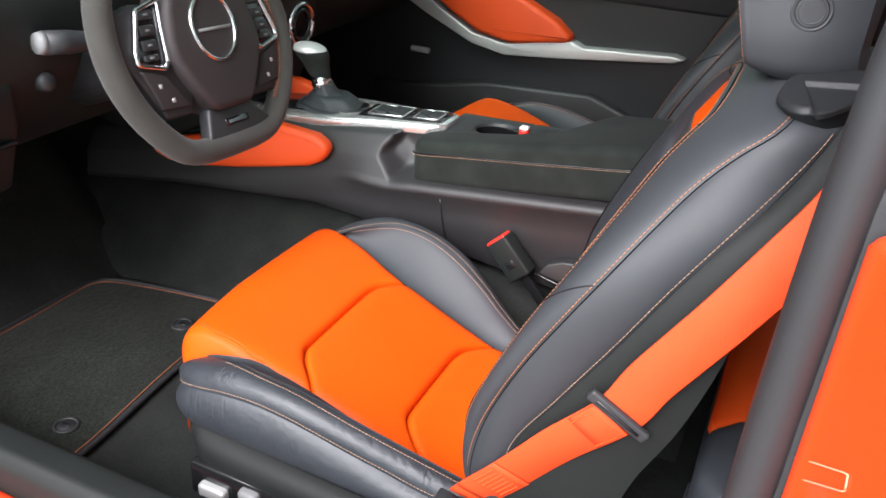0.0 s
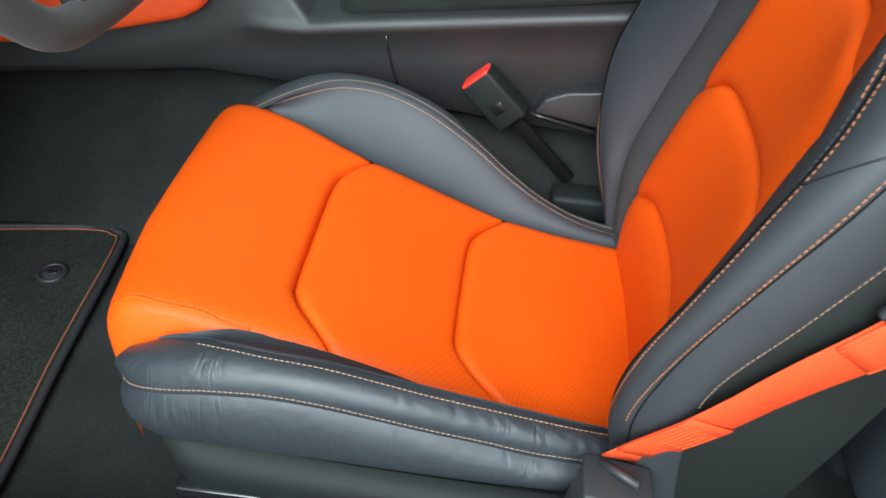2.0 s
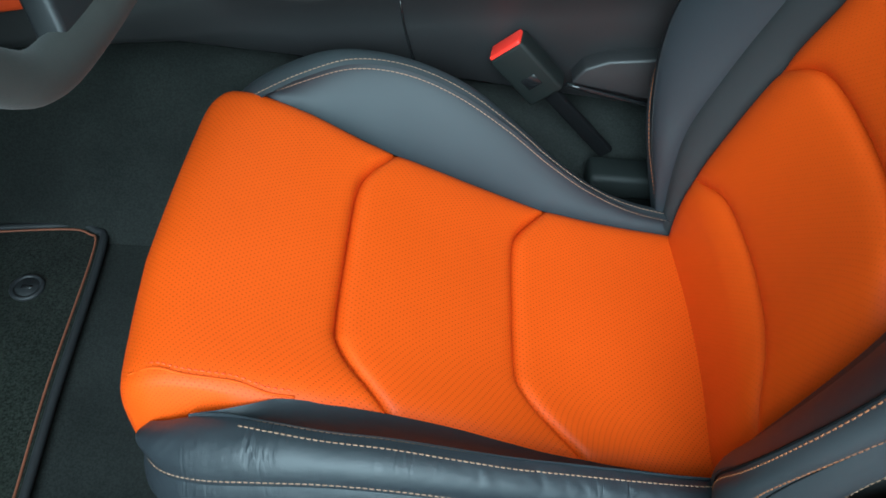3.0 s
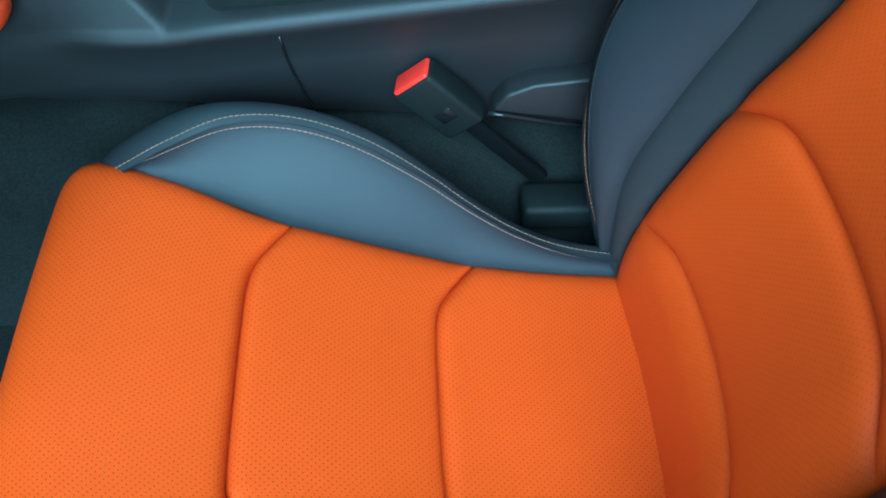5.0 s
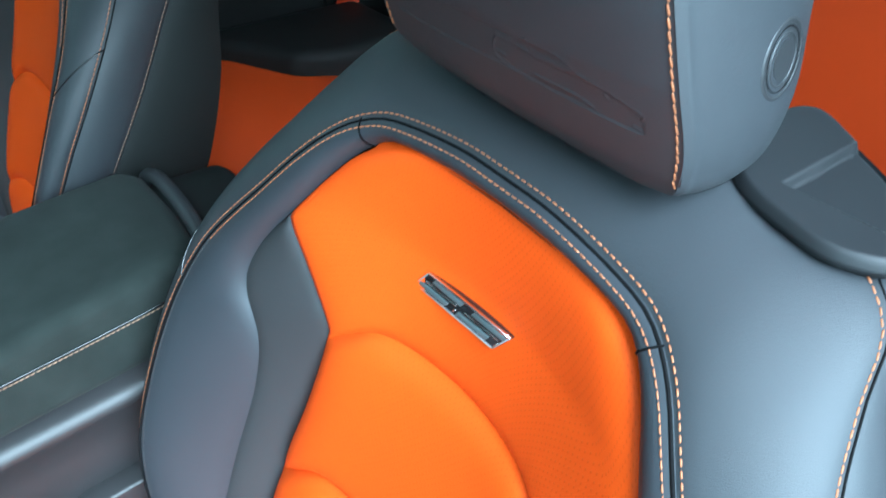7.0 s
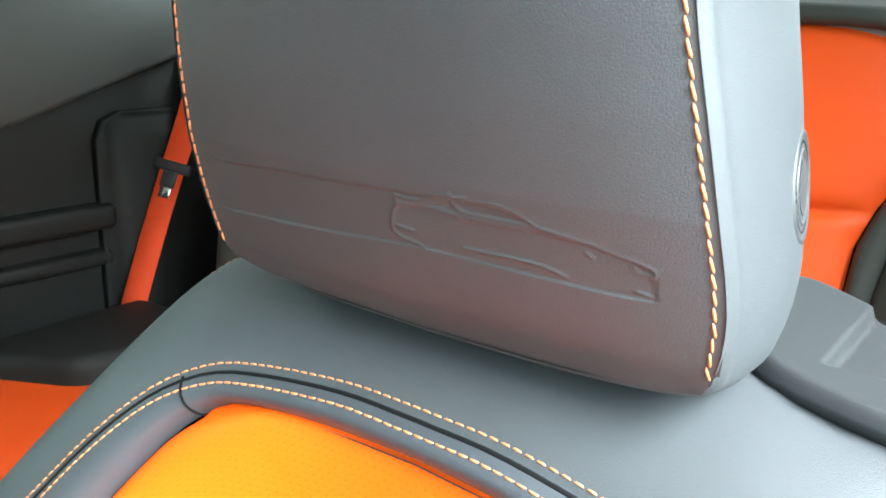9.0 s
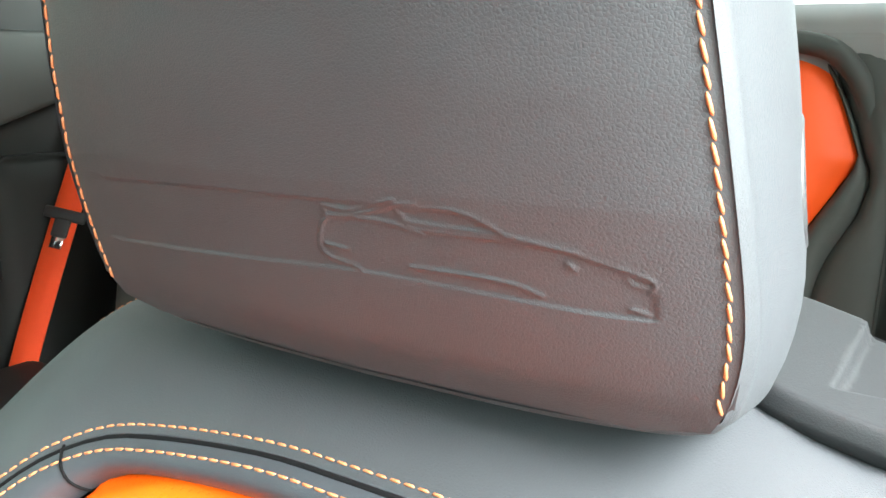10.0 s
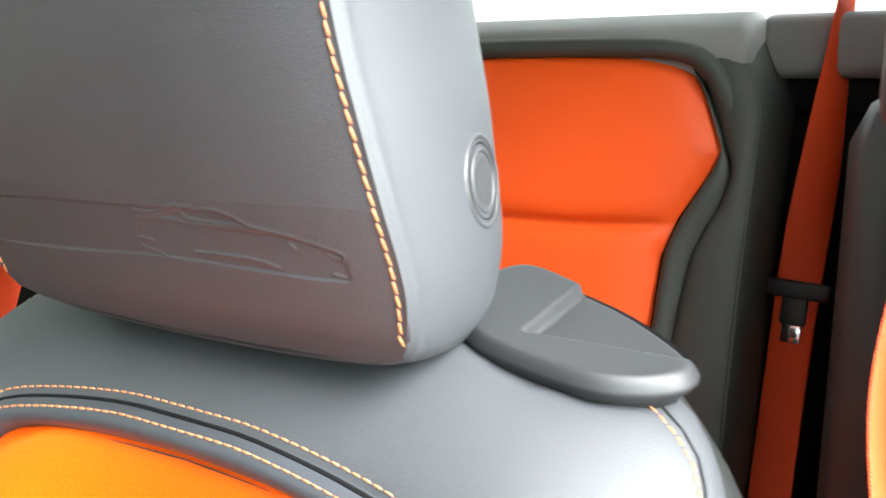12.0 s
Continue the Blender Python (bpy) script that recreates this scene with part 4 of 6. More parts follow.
def loft(name, sections, mat, parent, label="", closed=True, smooth=False, caps=True):
    """A body through rings of points."""
    verts, faces = [], []
    k = len(sections[0])
    for sct in sections:
        verts += [Vector(p) for p in sct]
    for i in range(len(sections) - 1):
        for j in range(k if closed else k - 1):
            a, b = i * k + j, i * k + (j + 1) % k
            faces.append([a, b, b + k, a + k])
    if caps:
        faces.append(list(range(k))[::-1])
        faces.append([(len(sections) - 1) * k + j for j in range(k)])
    bm = bmesh.new()
    vs = [bm.verts.new(v) for v in verts]
    for f in faces:
        bm.faces.new([vs[i] for i in f])
    bmesh.ops.recalc_face_normals(bm, faces=list(bm.faces))
    return part_bm(name, bm, mat, parent, label, smooth)


def soft_prism(name, outline, axis, lo, hi, mat, parent, label="", bevel=0.006, seg=3, shear=None):
    ob = prism(name, outline, axis, lo, hi, mat, parent, label, bevel, seg)
    if shear:
        o = root_of(ob).location
        for v in ob.data.vertices:
            p = v.co + o
            v.co = shear(p) - o
    ob.data.polygons.foreach_set("use_smooth", [True] * len(ob.data.polygons))
    ob.data.set_sharp_from_angle(angle=radians(42))
    return ob


# ---- centre console ----
KY = 0.25
console = thing("center_console", (-0.3, KY, FLOOR), "dark plastic centre console with a suede armrest and chrome shifter trim", "console")


def zl(x):
    return interp(x, [-1.2, -0.9, -0.7, -0.58, -0.52, -0.44, -0.40, 0.1], [0.36, 0.405, 0.455, 0.490, 0.502, 0.501, 0.507, 0.567])


def ease(f):
    f = min(1.0, max(0.0, f))
    return f * f * (3 - 2 * f)


def scoop(x, z):
    """Depth of the pocket before the armrest, whose rim runs to a rounded corner."""
    up = (x + 0.474) * 1.55 - (z - 0.553) if z > 0.553 else (x + 0.474) * 1.10 - (0.553 - z)
    inside = min(up * 0.66, z - zl(x) - 0.010)
    return 0.034 * ease(inside / 0.016) + 0.018 * ease((x + 0.462) / 0.05) * ease(inside / 0.02)


def console_section(x, y5, z5, y6, z6, zc):
    z = zl(x)
    ledge = ease((x + 0.575) / 0.10)
    zb = interp(x, [-1.2, -0.94, -0.6, -0.45, 0.1], [0.34, 0.385, 0.425, 0.415, 0.36])
    half = [(0.195, zb + 0.004), (0.160, zb - 0.002), (0.154, zb + 0.003), (0.152, max(zb + 0.01, z - 0.05)), (0.152 - 0.002 * ledge, max(z - 0.014, zb + 0.012)), (0.1535 - 0.0105 * ledge, max(z - 0.006, zb + 0.015)), (0.155 - 0.013 * ledge, max(z + 0.004, zb + 0.018)), (0.157 - 0.008 * ledge, z + 0.010)]
    knots = [half[-1], (y5, z5), (y6, z6)]
    for k in range(1, 15):
        f = k / 14
        yy, zz = interp(f, [0, 0.62, 1], [p[0] for p in knots]), interp(f, [0, 0.62, 1], [p[1] for p in knots])
        half.append((min(0.222, yy + scoop(x, zz)), zz))
    half.append((0.225, zc))
    return [(x, y, zz) for y, zz in half] + [(x, 2 * KY - y, zz) for y, zz in half[::-1]]


SEC = [(-1.20, 0.160, 0.40, 0.19, 0.44, 0.46), (-0.95, 0.160, 0.45, 0.19, 0.52, 0.53), (-0.80, 0.162, 0.50, 0.19, 0.555, 0.56), (-0.66, 0.163, 0.525, 0.185, 0.566, 0.575), (-0.56, 0.163, 0.540, 0.185, 0.577, 0.585),
       (-0.50, 0.163, 0.546, 0.188, 0.584, 0.592), (-0.42, 0.165, 0.552, 0.192, 0.592, 0.599), (-0.392, 0.166, 0.550, 0.194, 0.588, 0.602), (-0.372, 0.166, 0.535, 0.191, 0.546, 0.604),
       (-0.20, 0.165, 0.552, 0.190, 0.56, 0.607), (0.00, 0.165, 0.575, 0.190, 0.58, 0.61), (0.10, 0.165, 0.587, 0.190, 0.592, 0.61)]
secs = []
for x in [-1.20, -1.08, -0.95, -0.88, -0.80, -0.73, -0.66, -0.63, -0.60, -0.58, -0.56, -0.545] + [-0.53 + 0.004 * k for k in range(44)] + [-0.35, -0.33, -0.30, -0.20, -0.10, 0.0, 0.05, 0.10]:
    row = [interp(x, [r[0] for r in SEC], [r[c] for r in SEC]) for c in range(1, 6)]
    secs.append(console_section(x, *row))
    # the top between the two cup wells is a plate of its own, so the body stays lower there
    if -0.362 < x < 0.04:
        for i in (21, 22, 23, 24):
            secs[-1][i] = (secs[-1][i][0], secs[-1][i][1], 0.522)
body = loft("console_body", secs, M_PLASTIC_BROWN, console, smooth=True)
body.data.set_sharp_from_angle(angle=radians(60))
tun = []
for x in [-1.42 + 1.6 * k / 32 for k in range(33)]:
    zb = interp(x, [-1.2, -0.94, -0.6, -0.45, 0.1], [0.34, 0.385, 0.425, 0.415, 0.36]) - 0.002
    ring_t = [(0.02, FLOOR - 0.02), (0.045, FLOOR + 0.010), (0.085, FLOOR + 0.045), (0.125, zb - 0.10), (0.152, zb - 0.050), (0.175, zb - 0.030), (0.22, zb - 0.010)]
    tun.append([(x, y, z) for y, z in ring_t] + [(x, 2 * KY - y, z) for y, z in ring_t[::-1]])
tagged(loft("carpet_tunnel", tun, M_CARPET, None, "", smooth=True), "charcoal carpet over the transmission tunnel", "carpet", "", "structure")
toe = []
for y in [-0.55 + 0.7 * k / 12 for k in range(13)]:
    toe.append([(x, y, z) for x, z in ((-0.98, FLOOR - 0.01), (-1.05, FLOOR + 0.012), (-1.12, FLOOR + 0.05), (-1.25, FLOOR + 0.16), (-1.42, FLOOR + 0.38), (-1.43, FLOOR - 0.02))])
tagged(loft("toe_board", toe, M_CARPET, None, "", smooth=True), "dark carpeted toe board at the front of the footwell", "carpet", "", "structure")
# split line in the side and the rear trim piece beside the belt stalk
tube("panel_gap", crom([(-0.331, 0.1495, 0.503), (-0.326, 0.1495, 0.47), (-0.316, 0.150, 0.43), (-0.305, 0.150, 0.40)], 12), 0.0016, M_GLOSS, console, sides=6)
soft_prism("rear_trim", [(-0.125, 0.418), (-0.112, 0.440), (-0.085, 0.452), (0.06, 0.470), (0.06, 0.388), (0.0, 0.395)], "y", 0.128, 0.156, M_PLASTIC_BROWN, console, bevel=0.004)
tube("trim_gap", crom([(-0.13, 0.127, 0.418), (-0.07, 0.127, 0.404), (0.0, 0.127, 0.390), (0.06, 0.127, 0.380)], 12), 0.003, M_GLOSS, console, sides=6)


# armrest with a bump towards its rear end and a stitched seam round the side
def arm_lift(p):
    r = (p.x + 0.39) * 0.145
    hump = 0.016 * math.exp(-((p.x + 0.02) / 0.11) ** 2) if p.z > 0.57 else 0.0
    return Vector((p.x, p.y, p.z + r + hump))


arm_plan = [(-0.395, 0.160), (-0.30, 0.156), (-0.15, 0.155), (0.02, 0.155), (0.062, 0.160), (0.075, 0.19), (0.078, 0.25), (0.075, 0.32), (0.06, 0.345), (-0.06, 0.347), (-0.10, 0.335), (-0.125, 0.30), (-0.16, 0.262),
            (-0.23, 0.238), (-0.33, 0.230), (-0.385, 0.226), (-0.405, 0.20)]
armrest = soft_prism("armrest", arm_plan, "z", 0.514, 0.602, M_SUEDE, console, "charcoal suede armrest with a pale stitched seam", 0.016, 5, arm_lift)
seam = crom([(-0.398, 0.1645, 0.5745), (-0.385, 0.1575, 0.574), (-0.30, 0.1545, 0.5745 + 0.013), (-0.15, 0.1535, 0.574 + 0.035), (0.0, 0.1535, 0.574 + 0.058), (0.05, 0.157, 0.574 + 0.066)], 60)
stitches([(p, Vector((0, -1, 0.1))) for p in seam], M_THREAD_PALE, armrest, pitch=0.0048, length=0.0040, r=0.00055, lift=0.0006)
tube("seam_groove", [p + Vector((0, 0.0010, 0.0022)) for p in seam], 0.0012, M_GLOSS, armrest, sides=6)
tube("rear_rim", crom([(0.075, 0.165, 0.54), (0.080, 0.160, 0.60), (0.080, 0.172, 0.655), (0.080, 0.20, 0.681), (0.080, 0.25, 0.688), (0.080, 0.30, 0.681), (0.080, 0.338, 0.65), (0.078, 0.345, 0.56)], 40), 0.008, M_PLASTIC, armrest)
soft_prism("console_rear", [(0.155, 0.19), (0.155, 0.62), (0.175, 0.66), (0.21, 0.672), (0.29, 0.672), (0.325, 0.66), (0.345, 0.62), (0.345, 0.19)], "x", 0.075, 0.16, M_SHADED_TRIM, console, bevel=0.012)

# cup plate with two wells

def plate_with_holes(name, lo, hi, z, holes, thick, mat, parent, slope=0.0):
    """A plate with round wells cut down into it."""
    n = 64
    verts, faces = [], []
    cells = []
    x0, y0, x1, y1 = lo[0], lo[1], hi[0], hi[1]
    cuts = [x0] + [(a[0] + b[0]) / 2 for a, b in zip(holes, holes[1:])] + [x1]
    for (cx, cy, rx, ry), xa, xb in zip(holes, cuts, cuts[1:]):
        k = len(verts)
        for i in range(n):
            t = 2 * math.pi * i / n
            c, s = math.cos(t), math.sin(t)
            f = min((xb - cx if c > 0 else cx - xa) / max(1e-6, abs(c)), (y1 - cy if s > 0 else cy - y0) / max(1e-6, abs(s)))
            ring4 = [(cx + c * f, cy + s * f, z), (cx + c * (rx + 0.004), cy + s * (ry + 0.004), z), (cx + c * rx, cy + s * ry, z - 0.003), (cx + c * rx * 0.98, cy + s * ry * 0.98, z - 0.010)]
            verts += [Vector((p[0], p[1], p[2] + slope * (p[0] - x0))) for p in ring4]
        for i in range(n):
            a, b = k + 4 * i, k + 4 * ((i + 1) % n)
            for q in range(3):
                faces.append([a + q, b + q, b + q + 1, a + q + 1])
    plate_ob = part(name, verts, faces, mat, parent)
    for cx, cy, rx, ry in holes:
        dz = slope * (cx - x0)
        loft("cup_well", [[(cx + math.cos(t) * rx * f, cy + math.sin(t) * ry * f, z + dz - d) for t in [2 * math.pi * i / 32 for i in range(32)]] for f, d in ((0.985, 0.008), (0.92, 0.070), (0.88, 0.073), (0.05, 0.074))], M_WELL, plate_ob, smooth=True, caps=False)
    return plate_ob


plate_with_holes("cup_plate", (-0.374, 0.222), (-0.06, 0.342), 0.603, [(-0.280, 0.281, 0.042, 0.036), (-0.168, 0.288, 0.038, 0.034)], 0.0, M_PLASTIC, console, 0.05)
red = part_bm("drinks_clip", rounded_box((-0.234, 0.260, 0.596), (-0.216, 0.280, 0.626), 0.006, 3), M_RED, console, "small red and white clip between the cup wells")
part_bm("clip_end", rounded_box((-0.2330, 0.2610, 0.6235), (-0.2170, 0.2790, 0.6275), 0.0015, 2), M_WHITE, red)
part_bm("clip_end", rounded_box((-0.2335, 0.2595, 0.602), (-0.2165, 0.2615, 0.606), 0.0008, 1), M_WHITE, red)

# chrome shifter surround
plate = lambda p: Vector((p.x, p.y, p.z + (p.x + 0.6) * 0.10))
ring_pts = [(-0.80, 0.215), (-0.74, 0.195), (-0.62, 0.188), (-0.52, 0.205), (-0.45, 0.212), (-0.375, 0.216), (-0.362, 0.228), (-0.362, 0.290), (-0.375, 0.302), (-0.45, 0.306), (-0.52, 0.322), (-0.62, 0.335), (-0.74, 0.330), (-0.80, 0.315)]
soft_prism("shifter_plate", ring_pts, "z", 0.570, 0.592, M_BRIGHT, console, "bright satin silver shifter surround", 0.005, 3, plate)
inner = [(-0.79, 0.235), (-0.74, 0.215), (-0.63, 0.212), (-0.56, 0.232), (-0.545, 0.262), (-0.56, 0.296), (-0.63, 0.314), (-0.74, 0.312), (-0.79, 0.298)]
soft_prism("shifter_well", inner, "z", 0.585, 0.5945, M_GLOSS, console, "", 0.002, 2, plate)
inlay = [(-0.548, 0.224), (-0.45, 0.2245), (-0.380, 0.227), (-0.372, 0.235), (-0.372, 0.283), (-0.380, 0.2915), (-0.45, 0.294), (-0.548, 0.303)]
soft_prism("switch_inlay", inlay, "z", 0.585, 0.5938, M_GLOSS, console, "", 0.001, 2, plate)
for x0, x1, y0, y1 in ((-0.530, -0.455, 0.232, 0.292), (-0.435, -0.385, 0.236, 0.288)):
    b = soft_prism("switch_panel", [(x0, y0), (x1, y0), (x1, y1), (x0, y1)], "z", 0.585, 0.5955, M_GLOSS, console, "", 0.002, 2, plate)
    edge = [Vector((x, y, 0.5955)) for x, y in ((x0, y0), (x1, y0), (x1, y1), (x0, y1))]
    tube("switch_rim", [plate(edge[k].lerp(edge[(k + 1) % 4], f)) for k in range(4) for f in (0.03, 0.5, 0.97)], 0.0018, M_BRIGHT, b, closed=True)
    for k in range(2):
        xm = x0 + (x1 - x0) * (0.27 + 0.46 * k)
        part_bm("switch", rounded_box((xm - 0.010 * (x1 - x0) / 0.05, y0 + 0.008, plate(Vector((xm, 0, 0.594))).z), (xm + 0.010 * (x1 - x0) / 0.05, y1 - 0.008, plate(Vector((xm, 0, 0.599))).z), 0.0015, 2), M_PLASTIC, b)

# gear lever: pleated boot, silver collar, grey knob
lever = thing("gear_lever", (-0.67, 0.262, 0.585), "gear lever with a grey capped knob and leather boot", "gear lever")
boot = []
for i in range(15):
    f = i / 14
    cx, cy, cz = -0.605 - 0.041 * f, 0.262, 0.582 + 0.048 * f
    r = 0.060 * (1 - f) ** 1.35 + 0.018
    boot.append([(cx + math.cos(t) * r * (1.35 - 0.35 * f) * (1 + 0.07 * math.sin(5 * t + 9 * f)), cy + math.sin(t) * r * (0.80 + 0.20 * f) * (1 + 0.05 * math.sin(7 * t + 12 * f)), cz + 0.005 * math.sin(f * 14)) for t in [2 * math.pi * k / 40 for k in range(40)]])
loft("boot", boot, M_BLACK, lever, smooth=True)
tube("collar", [Vector((-0.648, 0.262, 0.622)), Vector((-0.651, 0.262, 0.632)), Vector((-0.655, 0.262, 0.646))], [0.019, 0.021, 0.018], M_CHROME, lever, sides=20)
knob = []
for i in range(13):
    f = i / 12
    r = interp(f, [0, 0.15, 0.4, 0.7, 0.85, 0.95, 1.0], [0.017, 0.021, 0.024, 0.031, 0.031, 0.024, 0.008])
    knob.append([(-0.653 - 0.028 * f + math.cos(t) * r * 1.15, 0.262 + math.sin(t) * r * 0.85, 0.642 + 0.062 * f) for t in [2 * math.pi * k / 24 for k in range(24)]])
kn = loft("knob", knob, M_SUEDE, lever, "grey suede knob", smooth=True)
cap = []
for i in range(6):
    f = i / 5
    r = interp(f, [0, 0.5, 0.8, 1.0], [0.0325, 0.030, 0.020, 0.004])
    cap.append([(-0.6775 - 0.005 * f + math.cos(t) * r * 1.12, 0.262 + math.sin(t) * r * 0.83, 0.692 + 0.0165 * f) for t in [2 * math.pi * k / 24 for k in range(24)]])
loft("knob_cap", cap, M_SILVER, kn, smooth=True)

# orange knee pads on both flanks
PAD_NEAR = [(-0.561, 0.545), (-0.566, 0.560), (-0.590, 0.573), (-0.680, 0.578), (-0.770, 0.537), (-0.90, 0.505), (-0.990, 0.472), (-0.985, 0.450), (-0.947, 0.440), (-0.86, 0.447), (-0.774, 0.464), (-0.690, 0.484), (-0.607, 0.505), (-0.575, 0.522)]
PAD_FAR = [(-0.562, 0.540), (-0.566, 0.556), (-0.585, 0.568), (-0.66, 0.582), (-0.76, 0.600), (-0.90, 0.600), (-1.02, 0.540), (-1.04, 0.47), (-0.99, 0.440), (-0.88, 0.428), (-0.76, 0.452), (-0.64, 0.488), (-0.585, 0.512)]
for outline, y0, y1 in ((PAD_NEAR, 0.134, 0.166), (PAD_FAR, 0.336, 0.366)):
    soft_prism("knee_pad", outline, "y", y0, y1, M_PAD, console, "red-orange leather knee pad", 0.012, 4)
tube("pad_seam", crom([(-0.575, 0.1335, 0.553), (-0.64, 0.1335, 0.565), (-0.75, 0.1335, 0.565)], 20), 0.0008, M_PAD, console, sides=5)

# ---- belt buckle beside the seat ----
buckle = thing("belt_buckle", (-0.10, 0.12, 0.30), "black belt buckle with a red release button on a fabric stalk", "seat belt buckle")
ax = Vector((-0.062, 0.006, 0.062)).normalized()
acr = Vector((0.047, -0.010, 0.036)).normalized()
acr = (acr - ax * acr.dot(ax)).normalized()
nrm = ax.cross(acr).normalized()
top = Vector((-0.206, 0.134, 0.463))
bm_frame = Matrix.Translation(top) @ Matrix([[acr.x, nrm.x, ax.x, 0], [acr.y, nrm.y, ax.y, 0], [acr.z, nrm.z, ax.z, 0], [0, 0, 0, 1]])
bb = part_bm("housing", rounded_box((-0.025, -0.016, -0.080), (0.025, 0.014, 0.0), 0.005, 3, bm_frame), M_DASH, buckle)
part_bm("release_button", rounded_box((-0.0225, -0.0135, -0.008), (0.0225, 0.0115, 0.0035), 0.003, 3, bm_frame), M_RED, buckle, "red plastic release button")
part_bm("label_plate", rounded_box((-0.010, -0.0166, -0.058), (0.010, -0.0155, -0.042), 0.0004, 1, bm_frame), M_GLOSS, bb)
part_bm("stalk", rounded_box((-0.010, -0.005, -0.20), (0.010, 0.005, -0.07), 0.003, 2, bm_frame), M_WELL, buckle)
part_bm("anchor_cover", rounded_box((-0.088, 0.078, 0.280), (0.02, 0.122, 0.316), 0.008, 3), M_DASH, buckle)

# ---- driver's belt ----
belt = thing("driver_seat_belt", (-0.03, -0.44, 0.31), "orange woven seat belt drawn along the outside of the seat", "seat belt")
path = crom([(-0.028, -0.418, 0.405), (-0.008, -0.424, 0.435), (0.026, -0.434, 0.482), (0.075, -0.441, 0.550), (0.128, -0.446, 0.614), (0.152, -0.449, 0.665), (0.177, -0.448, 0.708), (0.203, -0.445, 0.751), (0.240, -0.432, 0.812), (0.269, -0.418, 0.861), (0.288, -0.413, 0.908), (0.305, -0.417, 0.955), (0.33, -0.424, 1.02), (0.352, -0.448, 1.07)], 80)
crossv = [Vector((0.80, 0.30, -0.48)).lerp(Vector((0.85, 0.02, -0.44)), min(1.0, max(0.0, (i - 14) / 16))).lerp(Vector((0.95, -0.18, -0.25)), min(1.0, max(0.0, (i - 44) / 16))) for i in range(80)]
ring_at = min(range(80), key=lambda k: (path[k] - Vector((0.130, -0.446, 0.617))).length)
web = band("webbing", path, crossv, 0.050, 0.0016, M_BELT, belt)
fold = band("folded_end", [p + Vector((0, -0.0022, 0)) for p in path[2:11]], crossv[2:11], 0.051, 0.0022, M_BELT, web)
patch = band("stitched_patch", [p + Vector((0, -0.0024, 0)) for p in path[ring_at - 5:ring_at]], crossv[ring_at - 5:ring_at], 0.047, 0.0018, M_BELT, web)
for lst, lo, hi in ((path, 5, 10), (path, ring_at - 5, ring_at - 1)):
    for k in range(7):
        f = -0.40 + 0.80 * k / 6
        seg_pts = [(lst[i] + (crossv[i] - (lst[i + 1] - lst[i]).normalized() * crossv[i].dot((lst[i + 1] - lst[i]).normalized())).normalized() * (0.047 * f) + Vector((0, -0.0040, 0)), Vector((-0.3, -0.9, 0.2))) for i in range(lo, hi)]
        if lo == 5 or k in (0, 6):
            stitches(seg_pts, M_PAD, web, pitch=0.0036, length=0.0032, r=0.0006)
# tongue: a dark loop across the webbing
c = path[ring_at] + Vector((0, -0.003, 0))
t = (path[ring_at + 1] - path[ring_at - 1]).normalized()
s = (crossv[ring_at] - t * crossv[ring_at].dot(t)).normalized()
q = s.cross(t).normalized()
mt = Matrix([[s.x, q.x, t.x, c.x], [s.y, q.y, t.y, c.y], [s.z, q.z, t.z, c.z], [0, 0, 0, 1]])
loop_ob = part_bm("tongue_loop", rounded_box((-0.037, -0.004, -0.0075), (0.037, 0.005, 0.0075), 0.0038, 4, mt), M_PLASTIC, belt, "dark grey tongue loop")
part_bm("loop_slot", rounded_box((-0.027, -0.0048, -0.0022), (0.027, 0.0058, 0.0022), 0.0006, 1, mt), M_GLOSS, loop_ob)
# anchor socket at the bottom
sock = part_bm("anchor_socket", rounded_box((-0.030, -0.022, -0.10), (0.030, 0.022, 0.0), 0.010, 3, Matrix.Translation((-0.032, -0.440, 0.402)) @ Matrix.Rotation(radians(10), 4, 'Y')), M_PLASTIC, belt)
part_bm("socket_lip", rounded_box((-0.031, -0.023, -0.006), (0.031, 0.023, 0.001), 0.003, 2, Matrix.Translation((-0.032, -0.440, 0.402)) @ Matrix.Rotation(radians(10), 4, 'Y')), M_RUBBER, sock)
tube("anchor_pin", [Vector((-0.048, -0.424, 0.406)), Vector((-0.016, -0.446, 0.408))], 0.004, M_PLASTIC, sock)

# belt guide on the shoulder of the seat: a wing with a sunk facet
guide_out = [(0.203, -0.266, 0.929), (0.196, -0.297, 0.927), (0.196, -0.325, 0.922), (0.207, -0.345, 0.916), (0.220, -0.353, 0.912), (0.236, -0.349, 0.912), (0.249, -0.335, 0.923), (0.264, -0.311, 0.932), (0.274, -0.284, 0.938),
             (0.282, -0.254, 0.941), (0.262, -0.243, 0.941), (0.222, -0.251, 0.935)]


def on_guide(x, y, h):
    """A place over the guide's sloping plane."""
    return Vector((x - 0.16 * h, y - 0.18 * h, 0.9294 + 0.140 * (x - 0.228) + 0.105 * (y + 0.298) + h))


def facet(x, y):
    """Depth of the facet, which is open towards the rear edge."""
    ridge = -(y + 0.2825) - 0.06 * (x - 0.213)
    lip = (x - 0.2135) - 0.20 * -(y + 0.282)
    d = min(ridge / 0.0040, lip / 0.0042)
    f = min(1.0, max(0.0, d))
    return 0.0054 * f * f * (3 - 2 * f)


